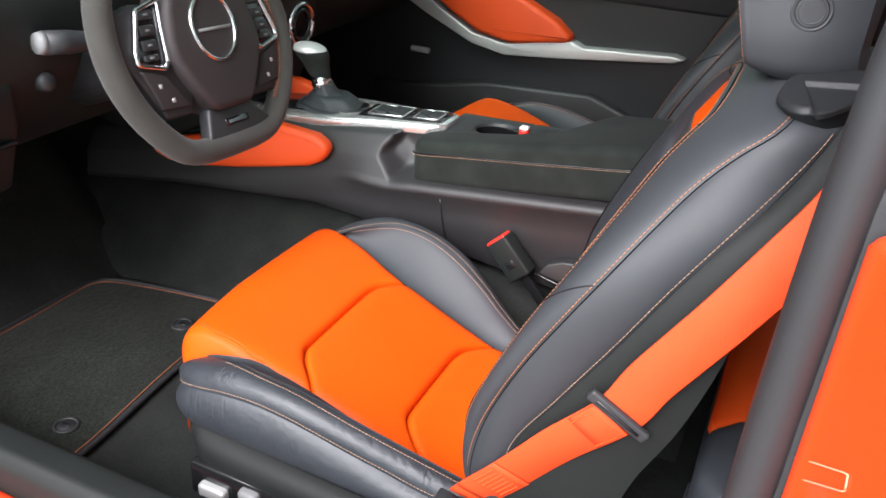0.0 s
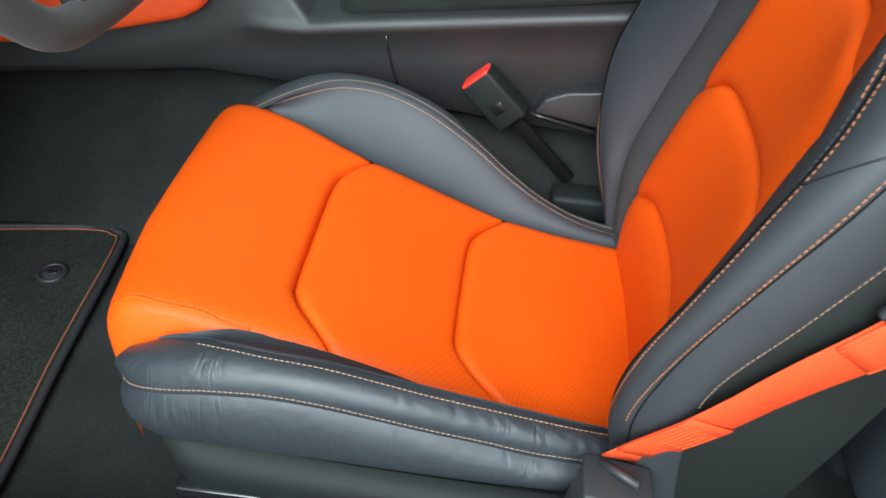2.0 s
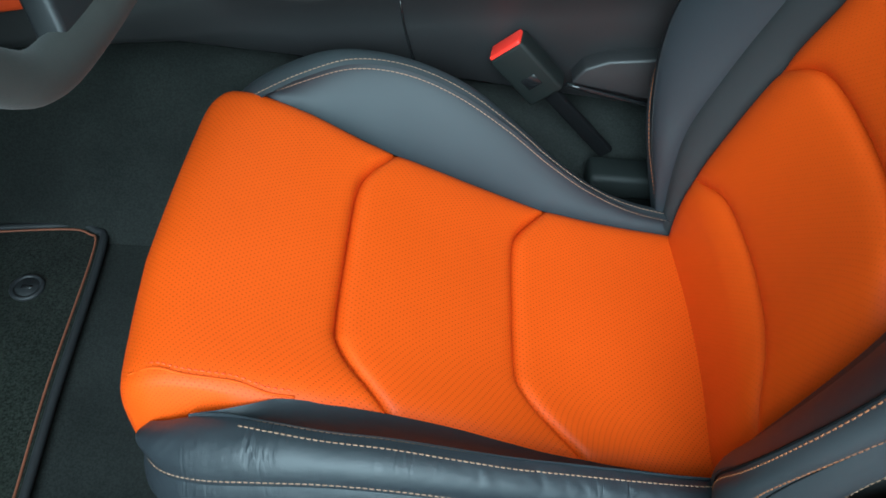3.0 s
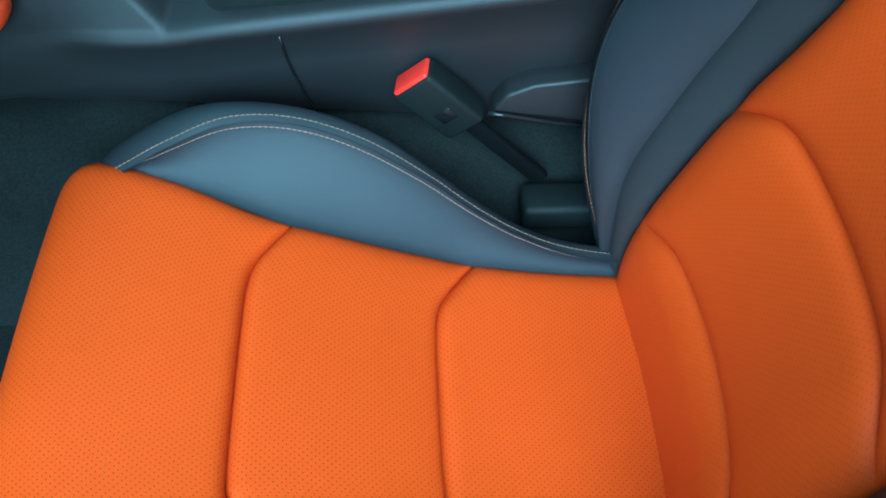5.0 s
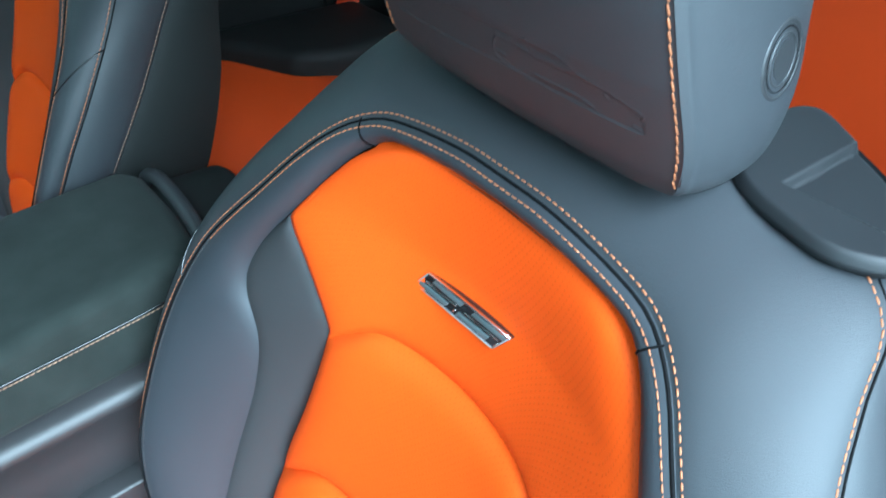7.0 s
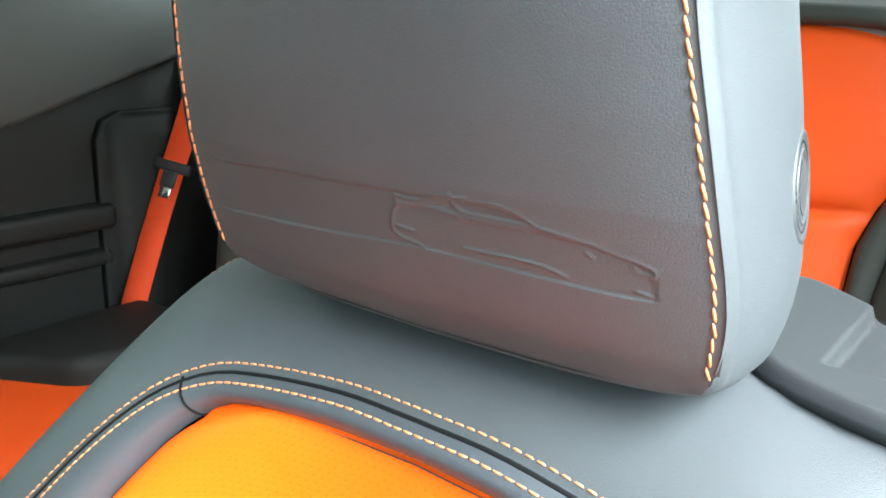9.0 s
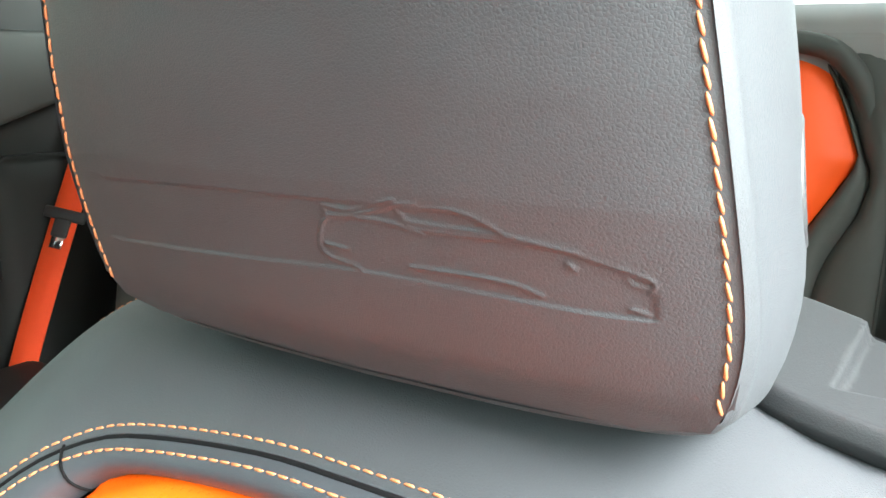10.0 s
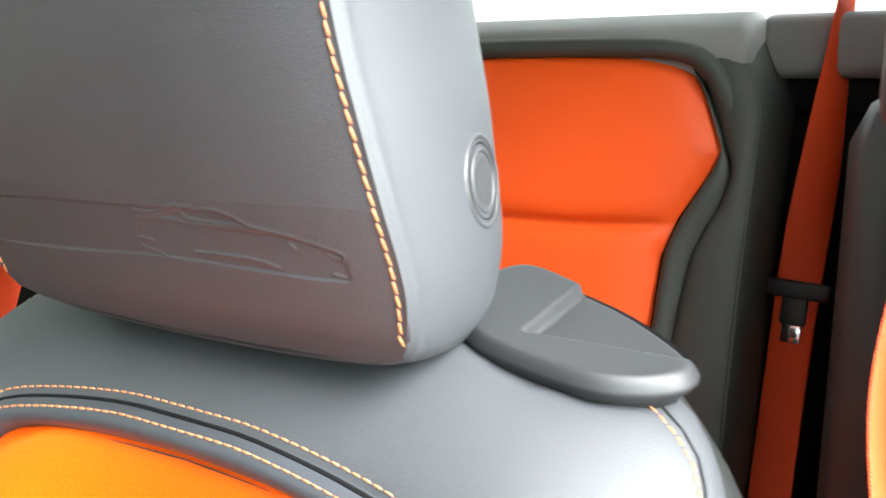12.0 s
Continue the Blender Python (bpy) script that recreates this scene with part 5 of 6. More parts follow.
go = crom(guide_out, 132, closed=True)
ringsg = [[on_guide(0.228 + (p.x - 0.228) * f, -0.298 + (p.y + 0.298) * f, h) for p in go] for f, h in ((0.86, -0.034), (0.90, -0.0085), (0.975, -0.0050), (1.0, -0.0026))]
for k in range(44):
    f = 1.0 - 0.985 * (k / 43) ** 1.25
    crown = 0.0056 * min(1.0, max(0.0, 1 - (1 - f) / 0.13)) ** 2
    ringsg.append([on_guide(0.228 + (p.x - 0.228) * f, -0.298 + (p.y + 0.298) * f, 0.0040 - crown - facet(0.228 + (p.x - 0.228) * f, -0.298 + (p.y + 0.298) * f)) for p in go])
guide = loft("belt_guide", ringsg, M_GUIDE, seat, "dark grey plastic belt guide", smooth=True)
guide.data.set_sharp_from_angle(angle=radians(55))
# the leather is pressed down where the guide sits on it
origin = seat.matrix_world.translation if seat.matrix_world.translation.length else seat.location
for panel in (ob2_back, ob3_back):
    for v in panel.data.vertices:
        p = v.co + origin
        f = 1 - math.hypot((p.x - 0.236) / 0.040, (p.y + 0.300) / 0.046)
        if f > 0 and p.z > 0.87:
            v.co.z -= 0.012 * min(1.0, f / 0.5)

# seat switches in the outer skirt
for x0, x1, z in ((-0.424, -0.378, 0.254), (-0.355, -0.324, 0.272)):
    part_bm("seat_switch", rounded_box((x0, YC - 0.281, z - 0.011), (x1, YC - 0.258, z + 0.011), 0.006, 3), M_SILVER if x0 < -0.4 else M_TRIM_GREY, seat)
part_bm("switch_recess", rounded_box((-0.445, YC - 0.2685, 0.232), (-0.295, YC - 0.250, 0.290), 0.005, 3), M_GLOSS, seat)

# the passenger's seat is the mirror image
passenger = copy_thing(seat, Matrix.Translation((-0.008, 0.657, FLOOR + 0.042)) @ Matrix.Diagonal((1, -1, 1, 1)))
passenger.name = "passenger_car_seat"
for y in (0.45, 0.85):
    rail = part_bm("seat_rail", rounded_box((-0.46, y - 0.02, FLOOR), (0.05, y + 0.02, FLOOR + 0.055), 0.004, 1), M_PLASTIC)
    rail.parent = passenger
    rail.matrix_parent_inverse = passenger.matrix_basis.inverted()

# ---- floor mat ----
fm = thing("floor_mat", (-0.9, -0.18, FLOOR), "charcoal pile floor mat with an orange bound edge", "floor mat")
mo = [(-0.672, -0.425), (-0.690, -0.20), (-0.706, 0.015), (-0.722, 0.048), (-0.765, 0.054), (-0.90, 0.035), (-1.00, 0.012), (-1.035, -0.015), (-1.045, -0.08), (-1.05, -0.40), (-1.02, -0.445), (-0.70, -0.445)]
soft_prism("mat_body", mo, "z", FLOOR, FLOOR + 0.012, M_MAT, fm, bevel=0.004)
outer_c = crom([(x, y, FLOOR + 0.011) for x, y in mo], 200, closed=True)
tube("binding", outer_c, 0.0055, M_RUBBER, fm, closed=True, sides=8)
cm = Vector((-0.95, -0.19, FLOOR + 0.0125))
tube("orange_piping", [p + (cm - p).normalized() * 0.011 + Vector((0, 0, 0.002)) for p in outer_c], 0.0015, M_PIPING, fm, closed=True, sides=6, label="faded orange piping")
for gx, gy in ((-0.775, -0.055), (-0.74, -0.382)):
    tube("grommet", [Vector((gx + 0.018 * math.cos(k * 0.2618), gy + 0.018 * math.sin(k * 0.2618), FLOOR + 0.013)) for k in range(24)], 0.0035, M_PLASTIC, fm, closed=True)
    bmg = bmesh.new()
    bmesh.ops.create_cone(bmg, cap_ends=True, segments=24, radius1=0.018, radius2=0.014, depth=0.005)
    bmesh.ops.translate(bmg, vec=(gx, gy, FLOOR + 0.0125), verts=bmg.verts)
    part_bm("grommet_cap", bmg, M_PLASTIC, fm)
    part_bm("grommet_slot", rounded_box((gx - 0.007, gy - 0.003, FLOOR + 0.0145), (gx + 0.007, gy + 0.003, FLOOR + 0.0160), 0.0007, 1), M_GLOSS, fm)

# ---- steering wheel ----
WC = Vector((-0.580, -0.180, 0.822))
wheel = thing("steering_wheel", WC, "flat-bottomed grey suede steering wheel with chrome accents", "steering wheel")
WM = Matrix.Translation(WC) @ Matrix.Rotation(radians(-20), 4, 'Y') @ Matrix.Rotation(radians(-4), 4, 'X')
# in the wheel's own plane: a across, b up, c towards the driver
wp = lambda a, b, c=0.0: WM @ Vector((c, a, b))
rim = []
for k in range(72):
    t = 2 * math.pi * k / 72
    a, b = math.sin(t) * 0.178 + 0.004, math.cos(t) * 0.180
    if b < 0:
        a = 0.004 + (a - 0.004) * (1 - 0.08 * (b / 0.15) ** 2)
    if b < -0.130:
        b = -0.130 - 0.027 * math.tanh((abs(b) - 0.130) / 0.027)
    rim.append(wp(a, b))
rim = crom(rim, 144, closed=True)
tube("rim", rim, 0.0180, M_WHEEL, wheel, closed=True, sides=16, up=(WM.to_3x3() @ Vector((1, 0, 0))))
WA = 0.010


def on_wheel(ob):
    """Take a prism drawn in the wheel's plane to its place on the wheel."""
    ob.data.transform(WM)
    ob.data.transform(Matrix.Translation(-WC))
    ob.parent = wheel
    return ob


half_hub = [(0.0, 0.092), (0.042, 0.088), (0.068, 0.072), (0.084, 0.040), (0.094, 0.0), (0.092, -0.026), (0.070, -0.066), (0.047, -0.097), (0.034, -0.104)]
hub_o = [(WA + a, b) for a, b in half_hub] + [(WA - a, b) for a, b in half_hub[:0:-1]]
on_wheel(soft_prism("hub", hub_o, "x", -0.034, 0.026, M_HUB, None, "dark leather hub cover", bevel=0.011, seg=5))
ring = [(WA - 0.006 + 0.043 * math.cos(k * 0.1309), 0.010 + 0.046 * math.sin(k * 0.1309)) for k in range(48)]
tube("emblem_ring", [wp(a, b, 0.0265) for a, b in ring], 0.0030, M_CHROME, wheel, closed=True)
part_bm("emblem_bar", rounded_box((0.0255, WA - 0.038, 0.005), (0.0280, WA + 0.029, 0.0095), 0.0008, 1, WM), M_TRIM_GREY, wheel)
for sg in (1, -1):
    sp = [(WA + sg * a, b) for a, b in ((0.070, 0.050), (0.125, 0.056), (0.176, 0.040), (0.176, -0.004), (0.150, -0.040), (0.120, -0.098), (0.070, -0.098), (0.055, -0.06))]
    on_wheel(soft_prism("spoke", sp, "x", -0.016, 0.006, M_PLASTIC, None, bevel=0.005))
    frame_o = [(0.083, 0.058), (0.126, 0.046), (0.148, -0.010), (0.148, -0.021), (0.104, -0.032), (0.095, -0.024), (0.090, 0.020)]
    loop = [Vector((WA + sg * a, b, 0)) for a, b in frame_o]
    line = [loop[k].lerp(loop[(k + 1) % 7], f) for k in range(7) for f in (0.04, 0.10, 0.5, 0.90, 0.96)]
    tube("switch_frame", [wp(p.x, p.y, 0.0105) for p in line], 0.0036, M_CHROME, wheel, closed=True, sides=10)
    on_wheel(soft_prism("switch_plate", [(p.x, p.y) for p in loop], "x", 0.0, 0.0085, M_GLOSS, None, bevel=0.001))
    for a, b, h in ((0.112, 0.040, 0.006), (0.116, 0.020, 0.007), (0.119, 0.001, 0.007), (0.122, -0.015, 0.004)):
        part_bm("wheel_switch", rounded_box((0.006, WA + sg * a - 0.013, b - h), (0.0125, WA + sg * a + 0.013, b + h), 0.002, 2, WM), M_PLASTIC, wheel)
        part_bm("switch_mark", rounded_box((0.0124, WA + sg * a - 0.004, b - 0.0014), (0.0128, WA + sg * a + 0.004, b + 0.0014), 0.0001, 1, WM), M_TRIM_GREY, wheel)
    thumb = [(WA + sg * a, b) for a, b in ((0.146, -0.028), (0.104, -0.041), (0.072, -0.088), (0.128, -0.084))]
    on_wheel(soft_prism("thumb_pad", thumb, "x", 0.0, 0.0105, M_HUB, None, bevel=0.003))
    for a, b in ((0.121, -0.053), (0.105, -0.074)):
        part_bm("thumb_mark", rounded_box((0.0100, WA + sg * a - 0.003, b - 0.003), (0.0110, WA + sg * a + 0.003, b + 0.003), 0.0004, 1, WM), M_SILVER, wheel)
    tube("shift_paddle", [wp(WA + sg * 0.135, b, -0.03) for b in (0.06, 0.03, 0.0, -0.03, -0.05)], [0.006, 0.010, 0.011, 0.009, 0.004], M_CHROME, wheel)
inner = [(wp(0.004 + 0.160 * math.cos(t) * (1 - 0.08 * math.sin(t) ** 2), 0.162 * math.sin(t), 0.006), WM.to_3x3() @ Vector((0.6, -math.cos(t), -math.sin(t)))) for t in [-0.75 + 0.03 * k for k in range(36)]]
for shift in (0.0, 0.004):
    stitches([(p + n.normalized() * 0.001 + WM.to_3x3() @ Vector((shift, 0, 0)), n.normalized()) for p, n in inner], M_PIPING, wheel, pitch=0.0050, length=0.0046, r=0.0009, slant=0.5)
low = soft_prism("lower_spoke", [(-0.036, -0.098), (0.054, -0.098), (0.066, -0.112), (0.104, -0.140), (0.100, -0.160), (-0.060, -0.160), (-0.046, -0.135)], "x", -0.012, 0.011, M_PLASTIC, None, bevel=0.005)
on_wheel(low)
part_bm("spoke_badge", rounded_box((0.0102, -0.010, -0.129), (0.0125, 0.042, -0.118), 0.001, 1, WM), M_GLOSS, low)
part_bm("badge_mark", rounded_box((0.0118, -0.004, -0.126), (0.0130, 0.036, -0.121), 0.0006, 1, WM), M_BAR, low)
tube("column", [WM @ Vector((c, 0, 0)) for c in (-0.03, -0.10, -0.25)], [0.04, 0.055, 0.06], M_PLASTIC, wheel, sides=20)

# turn signal stalk
stalk = thing("indicator_stalk", (-0.72, -0.20, 0.80), "black indicator stalk with a round grey end", "stalk")
sp0, sp1 = Vector((-0.70, -0.15, 0.795)), Vector((-0.735, -0.315, 0.815))
tube("arm", [sp0.lerp(sp1, f) for f in (0, 0.3, 0.6, 0.8, 1.0)], [0.010, 0.011, 0.014, 0.017, 0.017], M_PLASTIC, stalk, sides=16)
tube("end_cap", [sp1, sp1 + (sp1 - sp0).normalized() * 0.010], [0.0165, 0.014], M_TRIM_GREY, stalk, sides=20)

# ---- dashboard ----
dash = thing("dashboard", (-0.95, 0.28, 0.60), "dark soft-touch dashboard with lower switch panel", "dashboard")
dsec = [(-0.80, 0.70), (-0.755, 0.76), (-0.745, 0.86), (-0.78, 0.93), (-0.90, 0.985), (-1.15, 1.03), (-1.41, 1.02), (-1.41, 0.50), (-1.05, 0.56), (-0.88, 0.62)]
soft_prism("dash_body", dsec, "y", -0.56, 1.14, M_DASH, dash, bevel=0.02)
soft_prism("centre_panel", [(-0.80, 0.56), (-0.77, 0.66), (-0.745, 0.80), (-0.80, 0.86), (-1.0, 0.86), (-1.2, 0.50), (-1.0, 0.46)], "y", 0.15, 0.41, M_DASH, dash, bevel=0.012)
soft_prism("knee_panel", [(-0.79, 0.60), (-0.755, 0.70), (-0.752, 0.77), (-0.80, 0.78), (-0.95, 0.70), (-0.95, 0.60)], "y", -0.54, -0.355, M_DASH, dash, bevel=0.012)
for k in range(2):
    part_bm("panel_switch", rounded_box((-0.765, -0.50 + k * 0.06, 0.715), (-0.745, -0.455 + k * 0.06, 0.735), 0.004, 2), M_SILVER if k else M_PLASTIC, dash)
part_bm("panel_slot", rounded_box((-0.766, -0.51, 0.683), (-0.748, -0.37, 0.689), 0.001, 1), M_GLOSS, dash)
for k in range(2):
    for rr in (0.042, 0.030):
        tube("air_vent", [Vector((-0.752, 0.215 + 0.13 * k + rr * math.cos(t * 0.2094), 0.715 + rr * math.sin(t * 0.2094))) for t in range(30)], 0.005, M_CHROME if rr > 0.04 else M_GLOSS, dash, closed=True)

tube("dash_knob", [Vector((-0.770, -0.300, 0.752)), Vector((-0.752, -0.304, 0.755)), Vector((-0.746, -0.305, 0.756))], [0.014, 0.014, 0.010], M_PLASTIC, dash, sides=20)
for k in range(3):
    part_bm("panel_rib", rounded_box((-0.764, -0.525, 0.742 + 0.011 * k), (-0.742, -0.40, 0.746 + 0.011 * k), 0.001, 1), M_GLOSS, dash)

# ---- passenger door ----
PD = 1.10
door = thing("passenger_door", (-0.4, PD, FLOOR), "dark passenger door panel with a silver strip and orange pad", "car door")
soft_prism("door_panel", [(-1.30, 0.20), (0.45, 0.20), (0.50, 0.95), (-1.30, 0.98)], "y", PD, PD + 0.07, M_PLASTIC, door, bevel=0.01)
soft_prism("door_upper", [(-1.2, 0.70), (0.48, 0.72), (0.48, 0.93), (-1.2, 0.96)], "y", PD - 0.02, PD + 0.03, M_BLACK_FINE, door, bevel=0.012)
soft_prism("silver_strip", [(-0.98, 0.70), (-0.90, 0.655), (-0.80, 0.605), (-0.66, 0.545), (-0.56, 0.528), (-0.40, 0.545), (-0.10, 0.585), (-0.07, 0.598), (-0.10, 0.604), (-0.34, 0.584), (-0.38, 0.600), (-0.44, 0.585), (-0.56, 0.560), (-0.66, 0.575), (-0.76, 0.628), (-0.86, 0.690), (-0.92, 0.73)],
           "y", PD - 0.035, PD + 0.02, M_SILVER, door, "brushed silver strip", 0.004)
soft_prism("orange_pad", [(-0.38, 0.592), (-0.42, 0.585), (-0.54, 0.565), (-0.64, 0.580), (-0.74, 0.632), (-0.84, 0.700), (-0.70, 0.735), (-0.52, 0.690), (-0.42, 0.645), (-0.37, 0.605)], "y", PD - 0.045, PD + 0.02, M_PAD, door, "red-orange leather door pad", 0.014, 4)
soft_prism("door_pocket", [(-0.95, 0.24), (-0.25, 0.24), (-0.12, 0.40), (-0.30, 0.46), (-0.60, 0.44), (-0.80, 0.40), (-0.98, 0.38)], "y", PD - 0.03, PD + 0.01, M_PLASTIC_BROWN, door, bevel=0.012)
part_bm("inner_handle", rounded_box((-0.86, PD - 0.012, 0.484), (-0.80, PD + 0.01, 0.500), 0.004, 2), M_SILVER, door)

# ---- rear bench ----
rear = thing("rear_bench", (0.75, KY, FLOOR), "black rear bench with two orange leather seat positions", "rear seat")
for cy in (0.005, 0.535):
    rows, offs = [], []
    m, n = 120, 40
    for i in range(m + 1):
        w = i / m
        z = 0.50 + 0.550 * w
        hw = interp(z, [0.50, 0.70, 0.83, 0.87, 0.942, 0.97, 1.00, 1.03, 1.042, 1.050], [0.165, 0.166, 0.172, 0.185, 0.226, 0.215, 0.202, 0.186, 0.172, 0.145])
        row, off = [], []
        for j in range(n + 1):
            s = -1 + 2 * j / n
            row.append((0.735 + (z - 0.50) * 0.24 + 0.012 * s * s, cy + s * hw, z - 0.002 * s ** 4))
            es, ew = (1 - abs(s)) * hw, min(w, 1 - w) * 0.545
            d = z - 0.856 - 0.008 * s * s
            crease = (0.010 * math.exp(-(d / 0.0045) ** 2) + 0.006 * math.exp(-(d / 0.016) ** 2)) * (1 - abs(s) ** 6)
            off.append(0.016 * (1 - math.exp(-es / 0.02)) * (1 - math.exp(-ew / 0.02)) - crease)
        rows.append(row)
        offs.append(off)
    a, nn = grid_normals(rows)
    grid_part("rear_back_pad", rows, M_REAR, rear, "", nn[60, 20][0] > 0, offs)
    for sg in (1, -1):
        ra = [Vector((0.735 + (z - 0.50) * 0.24 + 0.010, cy + sg * interp(z, [0.50, 0.70, 0.83, 0.87, 0.942, 0.97, 1.00, 1.03, 1.045], [0.165, 0.166, 0.172, 0.185, 0.226, 0.214, 0.201, 0.184, 0.160]), z)) for z in [0.48 + 0.565 * k / 40 for k in range(41)]]
        rb = [Vector((p.x - 0.035 * math.sin(math.pi * min(1, max(0, (p.z - 0.45) / 0.62))) + 0.01, cy + sg * (0.262 if p.z < 0.98 else 0.262 - (p.z - 0.98) * 0.45), p.z + 0.018 * max(0, (p.z - 0.9) / 0.145))) for p in ra]
        rm = [a.lerp(b, interp(a.z, [0.48, 0.70, 0.78, 0.85, 0.89, 0.925, 0.945, 1.05], [0.24, 0.26, 0.30, 0.38, 0.52, 0.50, 0.12, 0.10])) for a, b in zip(ra, rb)]
        strip("rear_bolster", ra, rm, M_REAR_BLACK, rear, (1.1, cy, 0.75), m=8, bulge=0.010, tuck_a=0.005, tuck_b=0.004)
        strip("rear_side_panel", rm, rb, M_REAR_BLACK, rear, (1.1, cy, 0.75), m=10, bulge=0.009, tuck_a=0.004, tuck_b=0.003)
        rc = [p + Vector((0.16, sg * 0.012, 0)) for p in rb]
        strip("rear_bolster", rb, rc, M_REAR_BLACK, rear, (0.9, cy, 0.75), m=6, bulge=0.006, tuck_a=0.002, tuck_b=0.0)
    half_top = [(0.858, 0.240, 0.960), (0.862, 0.226, 1.000), (0.863, 0.206, 1.031), (0.862, 0.176, 1.049), (0.860, 0.10, 1.055)]
    top_path = crom([(x, cy + u, z) for x, u, z in half_top] + [(x, cy - u, z) for x, u, z in half_top[::-1]], 60)
    tube("rear_top_welt", top_path, 0.0115, M_REAR_BLACK, rear, sides=10)
    soft_prism("rear_cushion_pad", [(0.245, 0.44), (0.214, 0.466), (0.216, 0.490), (0.27, 0.506), (0.60, 0.474), (0.80, 0.44), (0.80, 0.36)], "y", cy - 0.25, cy + (0.41 if cy > 0.2 else 0.25), M_REAR, rear, bevel=0.022, seg=4)
    soft_prism("rear_cushion_front", [(0.250, 0.185), (0.222, 0.36), (0.208, 0.425), (0.220, 0.458), (0.28, 0.465), (0.40, 0.44), (0.40, 0.185)], "y", cy - 0.258, cy + (0.42 if cy > 0.2 else 0.258), M_BLACK, rear, bevel=0.022, seg=4)
    # Pale colour stands in for the window's sheen on the leather roll.
    soft_prism("rear_top_roll", [(0.862, 1.045), (0.868, 1.072), (0.90, 1.090), (0.95, 1.094), (1.02, 1.075), (1.02, 0.98), (0.89, 0.98)], "y", cy - 0.245, cy + 0.245, M_TRIM_GREY, rear, "roll along the top, paled for the window light on it", bevel=0.016, seg=4)
plan = [(0.25, 0.962), (0.27, 0.995), (0.74, 0.995), (0.76, 0.78), (0.60, 0.775), (0.50, 0.808), (0.425, 0.915), (0.38, 0.948)]
near_plan = [(0.212, -0.275), (0.245, -0.236), (0.31, -0.208), (0.45, -0.212), (0.60, -0.235), (0.69, -0.26), (0.69, -0.40), (0.24, -0.40), (0.212, -0.36)]
near_bolster = soft_prism("rear_cushion_bolster", near_plan, "z", 0.30, 0.512, M_BLACK_FINE, rear, bevel=0.020, seg=4)
tube("bolster_welt", crom([(0.2115, -0.395, 0.440), (0.2105, -0.34, 0.446), (0.2115, -0.30, 0.438)], 24), 0.0022, M_BLACK, near_bolster, sides=8)
soft_prism("rear_cushion_bolster", plan, "z", 0.36, 0.527, M_SHELL, rear, bevel=0.022, seg=4)
tagged(plain("parcel_shelf", (0.98, -0.60, 0.98), (1.6, 1.16, 1.045), M_CARPET, 0.02, "dark carpeted shelf behind the rear bench", "parcel shelf"))


plain("rear_bulkhead", (1.04, -0.56, 0.10), (1.10, 1.12, 1.0), M_CARPET, 0.01, "dark carpeted bulkhead behind the rear bench", "wall")
plain("wheel_arch_near", (0.70, -0.52, FLOOR - 0.02), (1.06, -0.352, 1.016), M_PLASTIC, 0.05, "black moulded wheel arch trim beside the bench", "trim")
plain("wheel_arch_far", (0.70, 1.015, FLOOR - 0.02), (1.06, 1.08, 0.86), M_SHADED_TRIM, 0.05, "black moulded wheel arch trim beside the bench", "trim")


def rear_belt(pts, first, cross, label):
    b = thing("rear_seat_belt", pts[-1], label, "seat belt", "rear belts")
    p = crom(pts, 40)
    web = band("webbing", p, [Vector(first).lerp(Vector(cross), min(1.0, k / 20)) for k in range(40)], 0.047, 0.0016, M_BELT, b)
    k = 18
    t = (p[k + 1] - p[k]).normalized()
    s = (Vector(cross) - t * Vector(cross).dot(t)).normalized()
    q = s.cross(t)
    q = q if q.x < 0 else -q
    m = Matrix([[s.x, q.x, t.x, p[k].x], [s.y, q.y, t.y, p[k].y], [s.z, q.z, t.z, p[k].z], [0, 0, 0, 1]])
    tg = part_bm("tongue", rounded_box((-0.036, -0.002, -0.010), (0.036, 0.008, 0.010), 0.004, 2, m), M_PLASTIC, b)
    part_bm("tongue_grip", rounded_box((-0.014, 0.0, 0.008), (0.014, 0.008, 0.040), 0.003, 2, m), M_PLASTIC, tg)
    part_bm("tongue_blade", rounded_box((-0.011, 0.002, 0.036), (0.011, 0.005, 0.060), 0.001, 1, m), M_CHROME, tg)
    return b


rear_belt([(0.96, -0.320, 1.11), (0.93, -0.312, 0.95), (0.90, -0.302, 0.80), (0.86, -0.296, 0.60), (0.80, -0.295, 0.42)], (-1.0, 0.25, 0), (0.15, 1, 0), "orange woven rear belt hanging beside the rear bench")
rear_belt([(0.93, 0.985, 1.03), (0.855, 0.985, 0.85), (0.81, 0.985, 0.75), (0.765, 0.985, 0.645), (0.715, 0.985, 0.52), (0.69, 0.985, 0.44)], (-0.62, 0.78, 0), (-0.55, 0.83, 0), "orange woven rear belt hanging before dark trim")

# ---- body shell round the door opening ----
shell = thing("car_body", (0.3, -0.6, -0.2), "orange painted car body with black door seals", "car")
soft_prism("door_jamb", [(0.271, -0.566), (0.292, -0.592), (0.345, -0.70), (1.5, -0.70), (1.5, -0.570)], "z", 0.15, 0.925, M_PAINT, shell, "orange painted door jamb", bevel=0.02, seg=4)
seal = crom([(0.245, -0.572, 0.345), (0.252, -0.566, 0.45), (0.256, -0.560, 0.62), (0.258, -0.558, 0.80), (0.262, -0.555, 0.95), (0.270, -0.550, 1.06), (0.295, -0.535, 1.18), (0.34, -0.50, 1.29)], 60)
tube("door_seal", seal, 0.0185, M_RUBBER, shell, "black rubber door seal", sides=14)
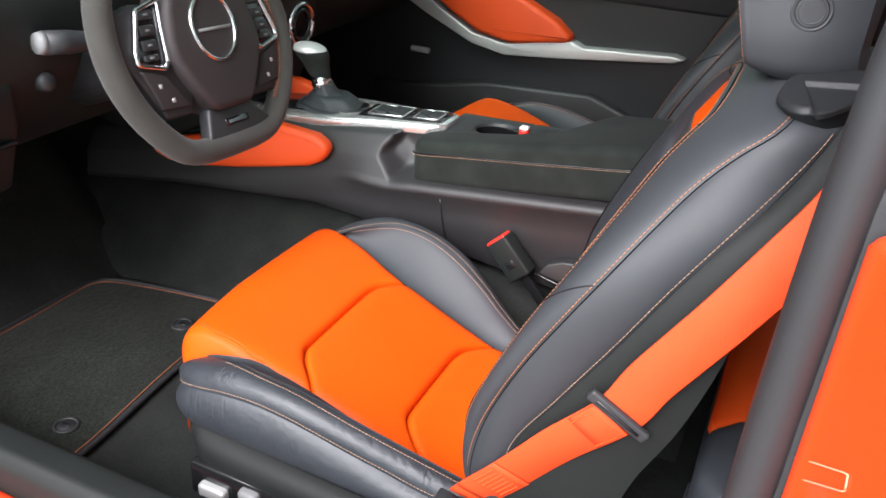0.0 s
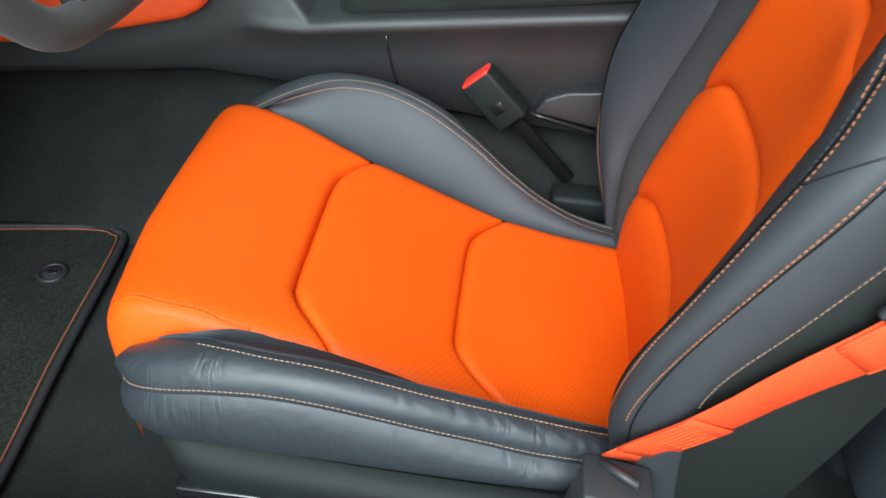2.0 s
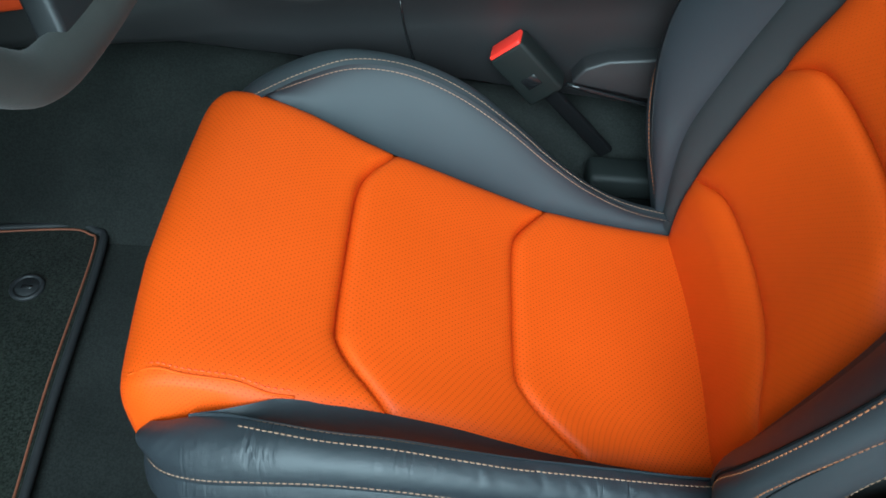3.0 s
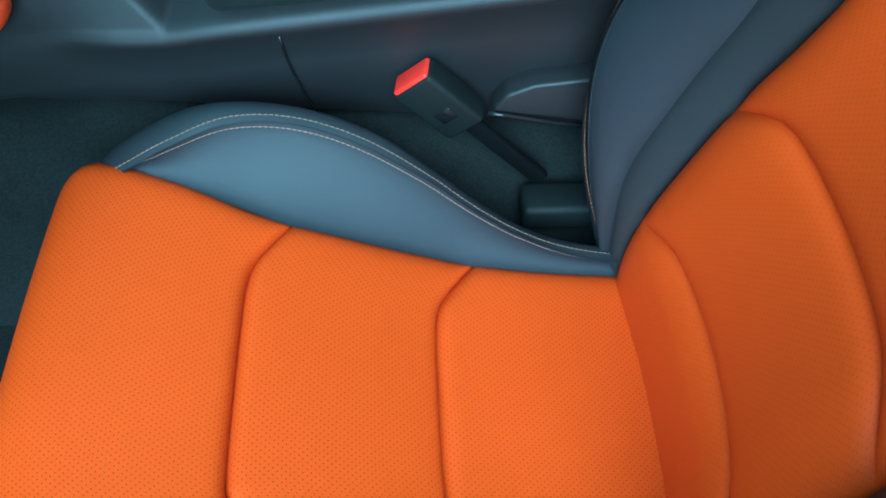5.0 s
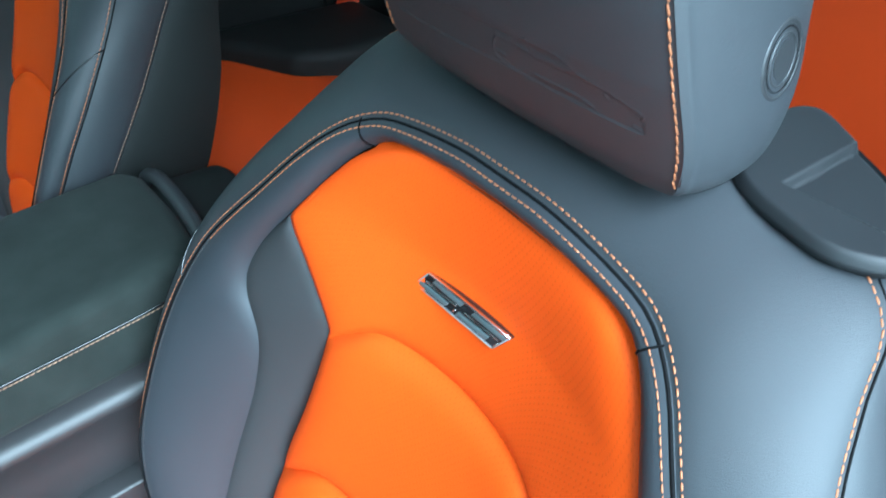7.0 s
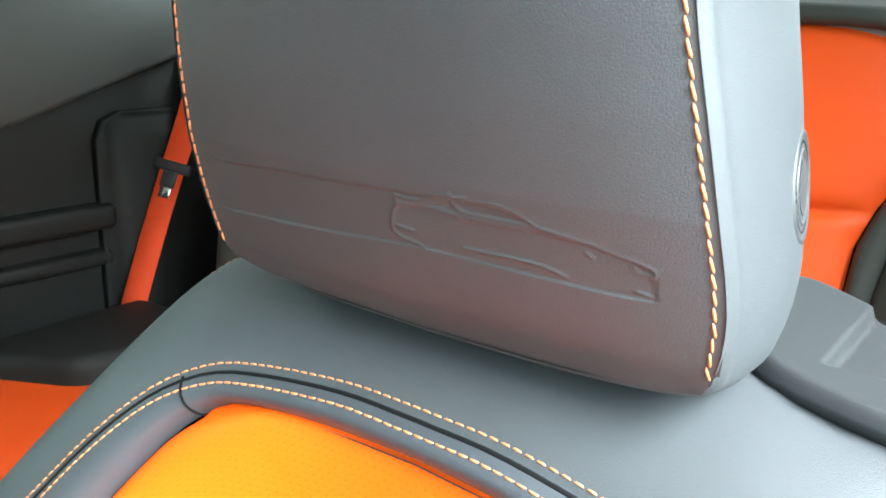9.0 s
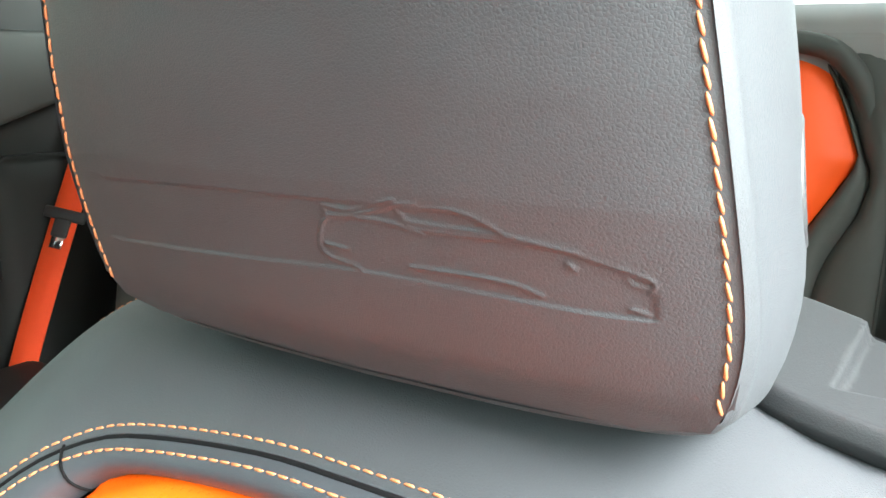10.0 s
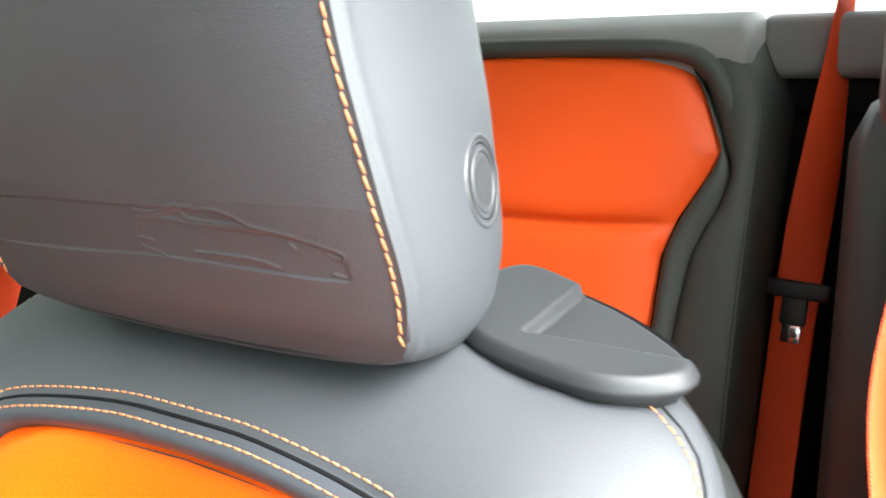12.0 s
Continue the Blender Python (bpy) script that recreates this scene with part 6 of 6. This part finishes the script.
soft_prism("quarter_trim", [(0.26, 0.19), (0.26, 0.93), (0.30, 0.985), (0.42, 1.0), (1.5, 1.03), (1.5, 0.19)], "y", -0.565, -0.50, M_PLASTIC, shell, "black interior side trim", bevel=0.015)
# The far trim takes the shaded colour, the near one the plain plastic.
soft_prism("quarter_trim", [(0.42, 0.19), (0.42, 0.93), (0.47, 1.00), (1.5, 1.06), (1.5, 0.19)], "y", 1.06, 1.14, M_SHADED_TRIM, shell, bevel=0.015)
soft_prism("quarter_panel", [(0.40, 0.80), (0.66, 0.885), (0.87, 0.955), (1.10, 1.02), (1.10, 1.07), (0.40, 1.06)], "y", 1.022, 1.075, M_SIDE, shell, "grey upper panel of the far side trim", bevel=0.012, seg=3)
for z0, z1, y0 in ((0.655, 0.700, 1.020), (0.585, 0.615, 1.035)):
    part_bm("quarter_ledge", rounded_box((0.44, y0, z0), (0.72, 1.07, z1), 0.012, 4), M_SHADED_TRIM, shell)
# Out of view; its width is set to hold light off the rear bench.
soft_prism("pillar_trim", [(0.275, 0.97), (0.44, 0.97), (0.50, 1.31), (0.33, 1.31)], "y", -0.555, -0.47, M_PLASTIC, shell, bevel=0.015)
for y0, y1 in ((-0.56, -0.49), (1.05, 1.12)):
    soft_prism("quarter_pillar", [(0.60, 0.98), (0.70, 1.335), (1.10, 1.335), (1.60, 1.06), (1.60, 0.98)], "y", y0, y1, M_PLASTIC, shell, bevel=0.012)
part_bm("belt_loop_cover", rounded_box((0.335, -0.475, 1.000), (0.385, -0.396, 1.085), 0.020, 5), M_PLASTIC, shell, "dark rounded belt loop cover on the pillar")
soft_prism("door_sill", [(-0.52, 0.20), (-0.525, 0.335), (-0.540, 0.352), (-0.580, 0.352), (-0.592, 0.335), (-0.60, 0.20)], "x", -1.4, 0.26, M_DASH, shell, "black scuffed sill cover", bevel=0.008)
soft_prism("sill_paint", [(-0.59, 0.0), (-0.59, 0.290), (-0.605, 0.302), (-0.66, 0.285), (-0.70, 0.24), (-0.70, 0.0)], "x", -1.4, 0.29, M_PAINT, shell, "orange painted sill", bevel=0.012)
lab = [Vector(v) + Vector((0.0085, -0.0205, 0.024)) for v in ((0.2701, -0.5474, 0.699), (0.2975, -0.6031, 0.740), (0.299, -0.6063, 0.727), (0.2749, -0.5571, 0.688))]
tube("jamb_label", [lab[k].lerp(lab[(k + 1) % 4], f) for k in range(4) for f in (0.06, 0.3, 0.7, 0.94)], 0.0007, M_FILM, shell, "edge of a clear label on the jamb", closed=True, sides=6)
soft_prism("roof", [(-0.40, 1.335), (-0.35, 1.352), (-0.05, 1.385), (0.5, 1.39), (1.0, 1.35), (1.0, 1.335)], "y", -0.50, 1.08, M_PAINT, shell, "orange painted roof", bevel=0.01)

part_bm("parcel_corner", rounded_box((0.945, -0.50, 1.018), (1.6, -0.232, 1.090), 0.016, 4), M_TRIM_GREY, shell, "grey moulded corner of the parcel shelf")
part_bm("parcel_corner", rounded_box((0.95, 0.80, 1.01), (1.6, 1.06, 1.095), 0.026, 5), M_TRIM_GREY, shell)
# the driver's door, out of view, stands open at its front hinge to shade the footwell
soft_prism("open_door", [(-1.02, -0.66), (-0.96, -0.68), (-1.42, -1.72), (-1.50, -1.70)], "z", 0.12, 0.96, M_PLASTIC, shell, "unseen open driver's door that shades the footwell", bevel=0.02)

# tinted glass closes the cabin; the unseen windscreen is added to green the light
glass_rim = [(-1.36, 1.02), (-0.37, 1.325), (-0.362, 1.331), (-1.36, 1.027)]
for nm, out, lo, hi, ax in (("windscreen", glass_rim, -0.48, 1.06, "y"),
                            ("passenger_window", [(-1.05, 1.0), (-0.60, 1.28), (0.40, 1.30), (0.46, 0.98)], 1.085, 1.090, "y")):
    prism(nm, out, ax, lo, hi, M_GLASS, shell, "green-tinted car glass", 0.0, 1)
